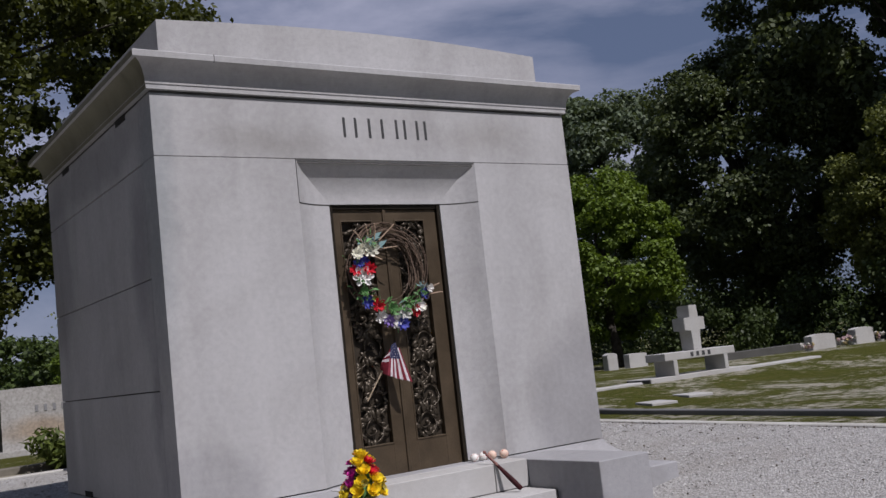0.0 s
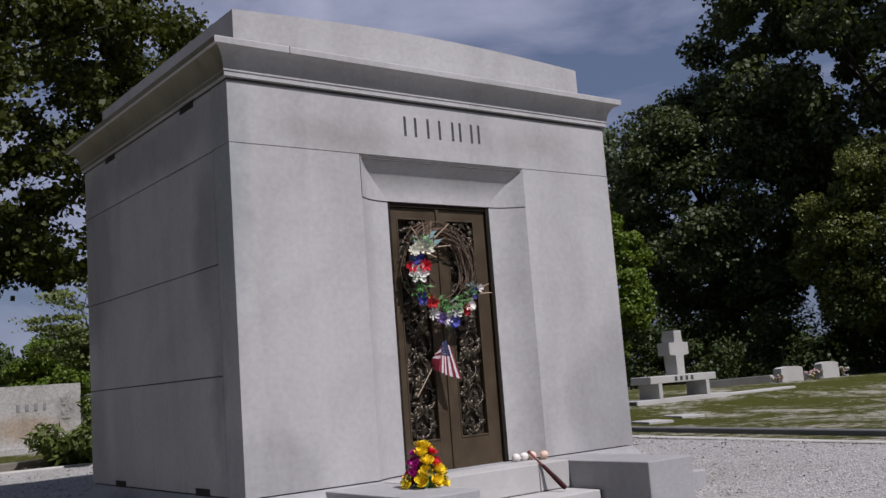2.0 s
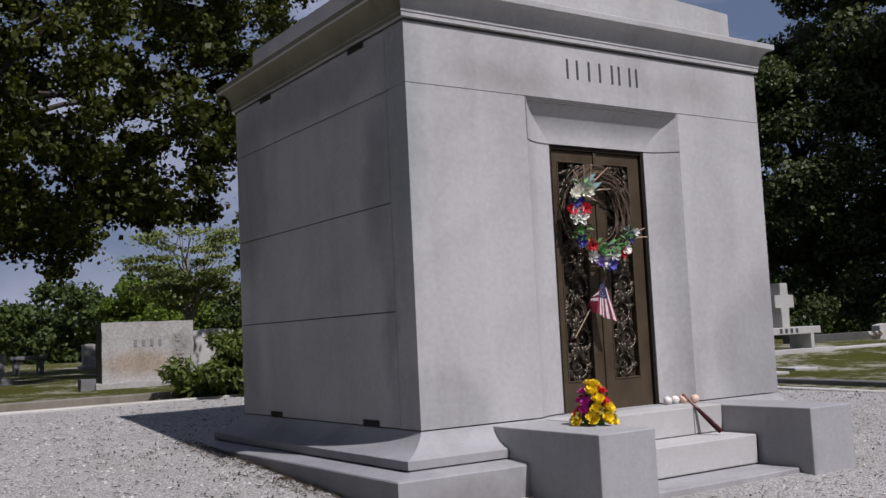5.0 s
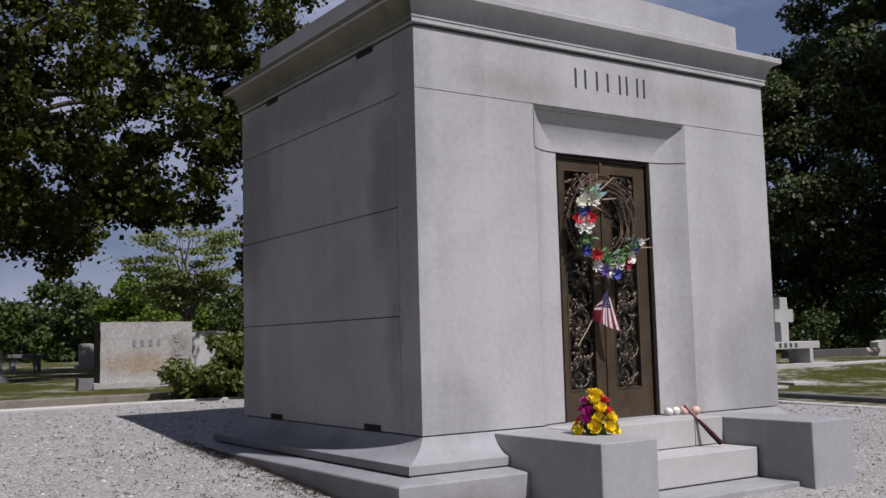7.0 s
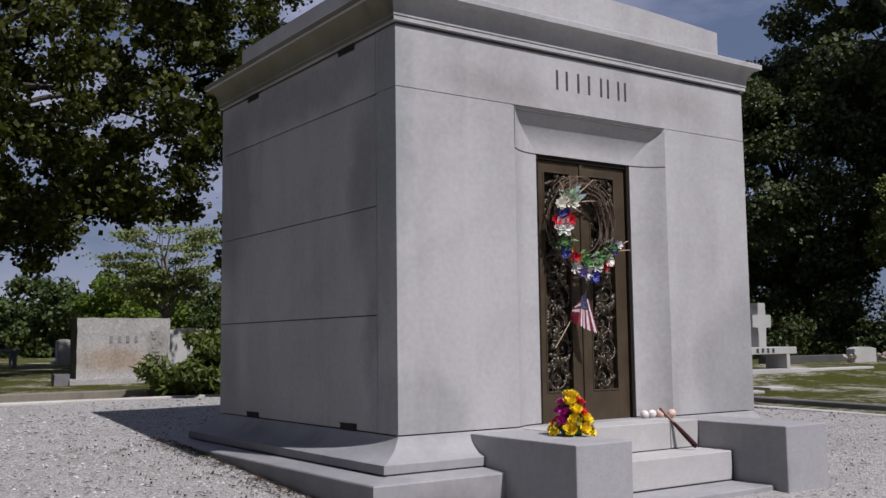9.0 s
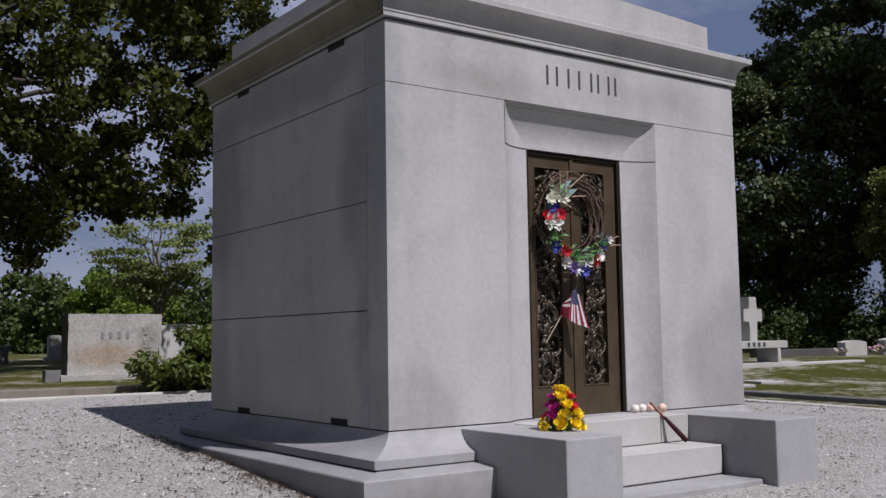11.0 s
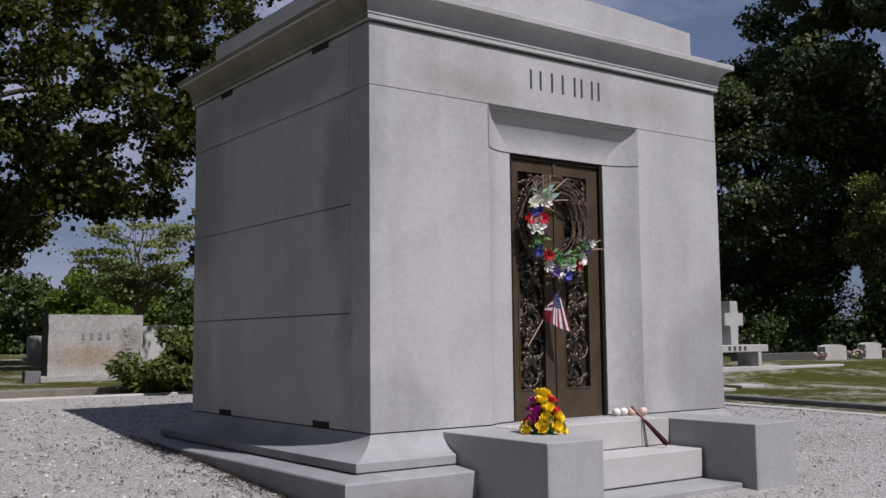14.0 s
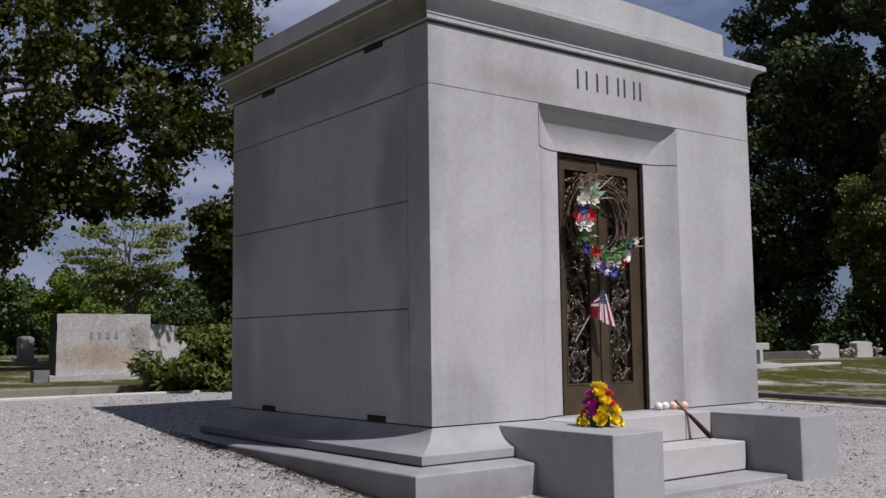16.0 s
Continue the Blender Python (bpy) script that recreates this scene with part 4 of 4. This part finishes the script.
part("stick", tube([(0, 0.0, 0), (0.252, -0.092, 0.425)], [0.0055, 0.0055], 8), STICK, flag)
F_RED, F_WHITE, F_BLUE = plain("flag_red", (0.15, 0.005, 0.018), 0.8), plain("flag_white", (0.52, 0.48, 0.50), 0.8), plain("flag_blue", (0.012, 0.015, 0.055), 0.8)


def cloth(u, v):
    """The hanging cloth: u down from the tip of the stick, v across the fall; below v = 0 it folds back behind the stick."""
    if v >= 0:
        top, low = Vector((0.205 + 0.055 * v, -0.10, 0.415 + 0.025 * v)), Vector((0.122 + 0.215 * v, -0.125 - 0.012 * v, 0.185 - 0.075 * v))
    else:
        top, low = Vector((0.205 + 0.02 * v, -0.095, 0.415 + 0.05 * v)), Vector((0.122 + 0.002 * v, -0.10 - 0.05 * v, 0.185 - 0.05 * v))
    p = top.lerp(low, u)
    p.y -= 0.016 * math.sin(v * 8.0 + 0.8) * u
    if v < 0:
        p.x += 0.022 * v * math.sin(math.pi * u)
    return p


def cloth_bit(v0, v1, u0, u1):
    bm = bmesh.new()
    n, k = 8, 3
    front = [[bm.verts.new(cloth(u0 + (u1 - u0) * i / n, v0 + (v1 - v0) * j / k)) for j in range(k + 1)] for i in range(n + 1)]
    behind = [[bm.verts.new(Vector(f.co) + Vector((0, 0.003, 0))) for f in row] for row in front]
    for i in range(n):
        for j in range(k):
            bm.faces.new((front[i][j], front[i][j + 1], front[i + 1][j + 1], front[i + 1][j]))
            bm.faces.new((behind[i][j], behind[i + 1][j], behind[i + 1][j + 1], behind[i][j + 1]))
    for i in range(n):
        for j in (0, k):
            bm.faces.new((front[i][j], front[i + 1][j], behind[i + 1][j], behind[i][j]))
    for i in (0, n):
        for j in range(k):
            bm.faces.new((front[i][j], front[i][j + 1], behind[i][j + 1], behind[i][j]))
    return bm


for j in range(9):
    part("stripe", cloth_bit(j / 9, (j + 1) / 9, 0.44 if j < 7 else 0.15, 1.0), F_WHITE if j % 2 else F_RED, flag)
for j in range(8):
    part("stripe", cloth_bit(-1.0, 0.0, 0.12 + 0.11 * j, 0.12 + 0.11 * (j + 1)), F_WHITE if j in (1, 3) else F_RED, flag)
canton = part("canton", cloth_bit(0.0, 7 / 9, 0.0, 0.44), F_BLUE, flag, "blue field with white stars")
for i in range(5):
    for j in range(4):
        c = Vector(cloth(0.07 + 0.078 * i, (0.7 + 1.5 * j + 0.5 * (i % 2)) / 9)) + Vector((0, -0.003, 0))
        bm = bmesh.new()
        bmesh.ops.create_circle(bm, cap_ends=True, segments=10, radius=0.0022 + 0.0005 * i, matrix=Matrix.Translation(c) @ Matrix.Rotation(math.pi / 2, 4, "X"))
        vs = [v for v in bm.verts]
        for q, v in enumerate(vs):
            if q % 2:
                v.co = c + (v.co - c) * 0.45
        part("star", bm, F_WHITE, canton)


# flowers
def petal_flower(centre, facing, radius, petals, cup, layers=1, seed=0, wide=4.4):
    """A blossom of curved petals round a small heart."""
    rng = np.random.default_rng(seed)
    bm = bmesh.new()
    q = Vector(facing).normalized().to_track_quat("Z", "Y").to_matrix().to_4x4()
    base = Matrix.Translation(centre) @ q
    for layer in range(layers):
        r = radius * (1 - 0.28 * layer)
        for i in range(petals):
            a = 2 * math.pi * (i + 0.5 * layer) / petals + rng.normal() * 0.12
            m = base @ Matrix.Rotation(a, 4, "Z")
            cu, wd = cup * (1 + 0.9 * layer), r * wide / petals * (1 + 0.2 * rng.random())
            rows = []
            for s, ww in ((0.08, 0.25), (0.45, 0.9), (0.8, 1.0), (1.0, 0.45)):
                z = cu * r * s ** 1.6
                rows.append([bm.verts.new(m @ Vector((r * s, t * wd * ww, z + abs(t) * r * 0.18 + rng.normal() * r * 0.03))) for t in (-0.5, 0.0, 0.5)])
            for ra, rb in zip(rows, rows[1:]):
                for t in range(2):
                    bm.faces.new((ra[t], ra[t + 1], rb[t + 1], rb[t]))
    bmesh.ops.create_icosphere(bm, subdivisions=1, radius=radius * 0.16, matrix=base @ Matrix.Translation((0, 0, radius * 0.12)))
    return bm


def leaf_spray(centre, facing, length, count, seed, spread=0.9):
    rng = np.random.default_rng(seed)
    bm = bmesh.new()
    for i in range(count):
        d = (Vector(facing).normalized() + Vector(rng.normal(size=3)) * spread).normalized()
        sidev = d.orthogonal().normalized() * length * 0.2
        c = Vector(centre) + Vector(rng.normal(size=3)) * length * 0.35
        e = c + d * length
        k = (c + e) / 2 + Vector((0, 0, length * 0.12))
        v = [bm.verts.new(p) for p in (c, k + sidev, e, k - sidev)]
        bm.faces.new(v)
    return bm


def petal_mat(name, c):
    m, n, l, b = material(name, 0.6)
    g = n.new("ShaderNodeNewGeometry")
    l.new(ramp(n, l, g.outputs["Random Per Island"], [(0.0, tuple(x * 0.75 for x in c)), (1.0, tuple(min(1, x * 1.15) for x in c))]), b.inputs["Base Color"])
    b.inputs["Subsurface Weight"].default_value = 0.0
    return m


YELLOW, RED, MAGENTA = petal_mat("yellow_silk_petals", (0.95, 0.68, 0.012)), petal_mat("red_silk_petals", (0.62, 0.012, 0.03)), petal_mat("magenta_silk_petals", (0.52, 0.02, 0.30))
WHITEP, BLUEP, CREAM, PURPLE = (petal_mat("white_silk_petals", (0.75, 0.73, 0.70)), petal_mat("blue_silk_petals", (0.06, 0.07, 0.38)),
                                petal_mat("cream_silk_petals", (0.76, 0.75, 0.64)), petal_mat("violet_silk_petals", (0.22, 0.14, 0.42)))
GREENP, TEAL, OLIVEP = petal_mat("green_silk_leaves", (0.10, 0.24, 0.07)), petal_mat("blue_green_silk_leaves", (0.20, 0.32, 0.32)), petal_mat("olive_buds", (0.30, 0.26, 0.05))
bq = thing("flower_bouquet", "cone of yellow, red and magenta silk flowers", "bouquet", "", (1.062, -0.605, -0.012))
bq.scale = (0.86, 0.86, 0.86)
rng = np.random.default_rng(77)
part("foam_base", tube([(0, 0, 0), (0, 0, 0.05), (0, 0, 0.2), (0, 0, 0.27)], [0.085, 0.09, 0.05, 0.02], 14), GREENP, bq, "green foam cone")
spots = []
for ring, (zz, rr, n) in enumerate(((0.034, 0.128, 8), (0.108, 0.115, 8), (0.185, 0.09, 7), (0.25, 0.065, 5), (0.30, 0.02, 2))):
    for i in range(n):
        a = 2 * math.pi * (i + 0.37 * ring) / n + rng.normal() * 0.08
        spots.append((rr * math.cos(a), rr * math.sin(a), zz + rng.normal() * 0.008, ring, i))
for x, y, z, ring, i in spots:
    across = (x * 0.75 - y * 0.66) / 0.12
    if ring == 4 or abs(across) < 0.42 - 0.04 * ring or (ring == 0 and across > 0):
        kind = YELLOW
    else:
        kind = (YELLOW, RED, MAGENTA, MAGENTA, MAGENTA)[ring] if across < -0.75 or ring > 1 else MAGENTA
        if across > 0:
            kind = YELLOW if ring == 1 and across > 0.8 else RED
    big = kind is YELLOW
    part("blossom", petal_flower((x, y, z), (x, y, 0.05 + 0.4 * z), 0.060 if big else 0.054, 6 if big else 9, 0.8 if big else 0.65, 3, int(ring * 20 + i)), kind, bq)
part("greenery", leaf_spray((0, 0, 0.1), (0, 0, 0.3), 0.09, 60, 5, 1.2), GREENP, bq)["kind"] = "stuff"
for i in range(6):
    a = 2.2 + i * 1.05
    part("bud", petal_flower((0.15 * math.cos(a), 0.15 * math.sin(a), 0.06 + 0.03 * (i % 3)), (math.cos(a), math.sin(a), 0.2), 0.03, 5, 1.2, 1, 300 + i), OLIVEP, bq)

# wreath
WX, WZ, WY, WR = 1.85, 1.60, 0.085, 0.305
wreath = thing("wreath", "grapevine wreath with red, white and blue silk flowers", "wreath", "", (WX, WY, WZ))
VINE = plain("brown_grapevine", (0.105, 0.070, 0.048), 0.85, 0.0, 0.45, 30.0)
rng = np.random.default_rng(55)
for k in range(30):
    bm = bmesh.new()
    full = k < 11
    ph, r0, off, wob = rng.random() * 6.28, WR + rng.normal() * 0.032, rng.normal() * 0.018, 2 + int(rng.random() * 4)
    pts = []
    for i in range(41):
        a = 2 * math.pi * i / 40 * 1.02 if full else radians(-35 + 175 * i / 40)
        r = r0 + 0.014 * math.sin(wob * a + ph)
        pts.append((r * math.cos(a), off + 0.016 * math.cos(wob * a + ph), r * math.sin(a) * 1.06))
    part("vine", tube(pts, [0.0042] * 41, 5, bm), VINE, wreath)


def on_ring(deg, out=0.0):
    a = radians(deg)
    return Vector(((WR + out) * math.cos(a), -0.05, (WR + out) * math.sin(a) * 1.06))


def bloom(deg, out, r, petals, mat, cup=0.45, layers=2, face=(0, -1, 0.15), seed=0, lift=0.0):
    c = on_ring(deg, out) + Vector((0, -lift, 0))
    part("blossom", petal_flower(c, Vector(face) + Vector((math.cos(radians(deg)), 0, math.sin(radians(deg)))) * 0.25, r, petals, cup, layers, seed, 2.6 if mat is WHITEP else 3.4), mat, wreath)


plan = [(140, -0.06, 0.08, 9, CREAM, 0.7), (148, 0.0, 0.045, 8, CREAM, 0.6), (158, 0.03, 0.050, 8, CREAM, 0.6), (163, -0.05, 0.048, 9, BLUEP, 0.5), (168, 0.0, 0.045, 9, BLUEP, 0.5), (176, -0.09, 0.056, 9, RED, 0.6),
        (178, 0.02, 0.05, 9, RED, 0.5), (188, -0.03, 0.088, 6, WHITEP, 0.35), (208, 0.01, 0.04, 7, GREENP, 0.5), (222, 0.03, 0.055, 9, BLUEP, 0.5), (229, -0.03, 0.03, 7, OLIVEP, 0.5),
        (236, 0.0, 0.056, 9, RED, 0.65), (247, 0.06, 0.058, 7, WHITEP, 0.5), (258, 0.08, 0.052, 9, PURPLE, 0.5), (262, -0.02, 0.045, 6, GREENP, 0.4), (268, 0.07, 0.066, 6, WHITEP, 0.45), (276, 0.10, 0.058, 9, BLUEP, 0.5),
        (282, 0.02, 0.064, 6, WHITEP, 0.45), (290, -0.01, 0.04, 7, GREENP, 0.5), (298, 0.05, 0.052, 9, RED, 0.6), (305, 0.03, 0.058, 6, WHITEP, 0.6), (312, 0.08, 0.036, 7, CREAM, 0.5), (325, 0.02, 0.052, 9, BLUEP, 0.5), (334, 0.04, 0.04, 6, WHITEP, 0.9)]
for i, (deg, out, r, pet, mat, cup) in enumerate(plan):
    bloom(deg, out, r, pet, mat, cup, 2, (0, -1, 0.12), 500 + i, 0.012 * (i % 3))
for deg, mat, n in ((135, GREENP, 12), (165, GREENP, 14), (200, GREENP, 16), (215, GREENP, 16), (245, GREENP, 18), (265, GREENP, 22), (285, GREENP, 22), (300, GREENP, 22), (320, GREENP, 16), (330, TEAL, 8), (130, TEAL, 7), (136, TEAL, 6), (276, TEAL, 8)):
    part("greenery", leaf_spray(on_ring(deg, 0.0), (0, -0.6, 0.4), 0.075, n, int(deg), 1.0), mat, wreath)["kind"] = "stuff"
TWIG = plain("pale_twig_tip", (0.42, 0.30, 0.21), 0.8)
for deg, out, d, ln in ((132, -0.03, (-0.28, -0.4, 1.0), 0.17), (122, -0.06, (-0.1, -0.4, 1.0), 0.17), (126, -0.07, (0.8, -0.4, 0.8), 0.24), (134, -0.09, (1.0, -0.4, 0.1), 0.2), (325, 0.02, (0.9, -0.4, 0.45), 0.17), (322, 0.03, (1.0, -0.4, 0.1), 0.18), (138, 0.0, (-0.8, -0.4, 0.8), 0.16), (150, -0.05, (0.9, -0.3, -0.35), 0.14)):
    s = on_ring(deg, out)
    e = s + Vector(d).normalized() * ln
    part("twig", tube([s, s.lerp(e, 0.6) + Vector((0.008, 0, 0.006)), e], [0.006, 0.006, 0.0045], 6), TWIG, wreath)
part("greenery", leaf_spray(on_ring(128, -0.07), (0.8, -0.5, 0.6), 0.12, 7, 91, 0.4), TEAL, wreath)["kind"] = "stuff"
part("hanging_stem", tube([(0.03, -0.03, -0.36), (0.02, -0.03, -0.5)], [0.006, 0.004], 6), GREENP, wreath)


# ---- litter on the gravel ----
rng = np.random.default_rng(99)
LITTER = leaf_material("dry_leaf_litter", (0.05, 0.04, 0.03), (0.15, 0.12, 0.09), 0.1)
k = 2600
lx, ly = rng.uniform(-6.5, 8.0, k), rng.uniform(-4.5, 6.4, k) 
lx = np.minimum(lx, 6.2 + 0.09 * ly)
near = rng.random(k) < 0.18
lx[near], ly[near] = -0.5 - 0.9 * rng.random(near.sum()) ** 2, rng.uniform(-0.6, 3.6, near.sum())
free = ~((lx > -0.44) & (lx < 4.3) & (ly > -0.42) & (ly < 3.6)) & ~((lx > 0.58) & (lx < 3.28) & (ly > -1.18) & (ly < 0))
lx, ly = lx[free], ly[free]
lz = np.array([ground_z(x, y) for x, y in zip(lx, ly)]) + 0.030
quads = leaves(np.stack([lx, ly, lz], 1), np.full((len(lx), 3), 0.004), len(lx), 0.011, rng)
tagged(leaf_mesh("leaf_litter", quads, LITTER, None), "dry brown leaf litter on the gravel", "leaf litter", "", "stuff")
k = 8000
tx, ty = rng.uniform(-6.5, 7.5, k), rng.uniform(-3.6, 6.4, k)
keep = ~((tx > -0.47) & (tx < 4.3) & (ty > -0.45) & (ty < 3.7)) & ~((tx > 0.58) & (tx < 3.28) & (ty > -1.18) & (ty < 0)) & (tx < 6.2 + 0.09 * ty) & (rng.random(k) < np.clip(1.1 - 0.16 * np.maximum(tx, 0.0), 0.25, 1.0))
tx, ty = tx[keep], ty[keep]
drift = 900                       # needles drifted against the base step
tx, ty = np.append(tx, -0.455 - 0.22 * rng.random(drift) ** 2.2), np.append(ty, rng.uniform(-0.6, 3.4, drift))
tz = np.array([ground_z(x, y) + 0.012 * noise.noise((x * 0.8, y * 0.8, 0)) for x, y in zip(tx, ty)]) + 0.028
half, wide, ang = rng.uniform(0.012, 0.048, len(tx)), rng.uniform(0.0025, 0.0075, len(tx)), rng.uniform(0, 6.28, len(tx))
du, dv = np.stack([np.cos(ang), np.sin(ang), rng.normal(size=len(tx)) * 0.12], 1) * half[:, None], np.stack([-np.sin(ang), np.cos(ang), 0 * ang], 1) * wide[:, None]
mid = np.stack([tx, ty, tz], 1)
bow = np.array((0, 0, 0.006))
twigs = np.stack([mid - du, mid - dv + bow, mid + du, mid + dv + bow], 1).reshape(-1, 3)
TWIGLET = leaf_material("dry_twigs_and_needles", (0.030, 0.022, 0.016), (0.12, 0.080, 0.052), 0.05)
tagged(leaf_mesh("twig_litter", twigs, TWIGLET, None), "dry brown twigs and needles strewn on the gravel", "leaf litter", "", "stuff")
k = 17000
px, py = rng.uniform(-5.5, 8.0, k), rng.uniform(-4.2, 5.5, k)
free = ~((px > -0.47) & (px < 4.3) & (py > -0.45) & (py < 3.6)) & ~((px > 0.58) & (px < 3.28) & (py > -1.18) & (py < 0)) & (px < 6.25 + 0.09 * py)
px, py = px[free], py[free]
pz = np.array([ground_z(x, y) + 0.012 * noise.noise((x * 0.8, y * 0.8, 0)) + 0.006 * noise.noise((x * 3, y * 3, 4)) for x, y in zip(px, py)]) + 0.020
r = 0.006 + 0.012 * rng.random(len(px)) ** 2
octa = np.array([(1, 0, 0), (-1, 0, 0), (0, 1, 0), (0, -1, 0), (0, 0, 0.8), (0, 0, -0.8)])
verts = (np.stack([px, py, pz], 1)[:, None] + octa[None] * r[:, None, None] * rng.uniform(0.6, 1.3, (len(px), 6, 1)) + rng.normal(size=(len(px), 6, 3)) * 0.0015).reshape(-1, 3)
tri = np.array([(0, 2, 4), (2, 1, 4), (1, 3, 4), (3, 0, 4), (2, 0, 5), (1, 2, 5), (3, 1, 5), (0, 3, 5)])
tris = (np.arange(len(px))[:, None, None] * 6 + tri[None]).reshape(-1, 3)
PEBBLE, pn, pl_, pb_ = material("marble_pebbles", 0.85)
p_g = pn.new("ShaderNodeNewGeometry")
pl_.new(ramp(pn, pl_, p_g.outputs["Random Per Island"], [(0.0, (0.25, 0.24, 0.232)), (0.4, (0.42, 0.413, 0.40)), (1.0, (0.56, 0.55, 0.535))]), pb_.inputs["Base Color"])
tagged(raw("gravel_stones", verts.tolist(), tris.tolist(), PEBBLE), "loose white and grey marble gravel stones", "gravel", "", "stuff")
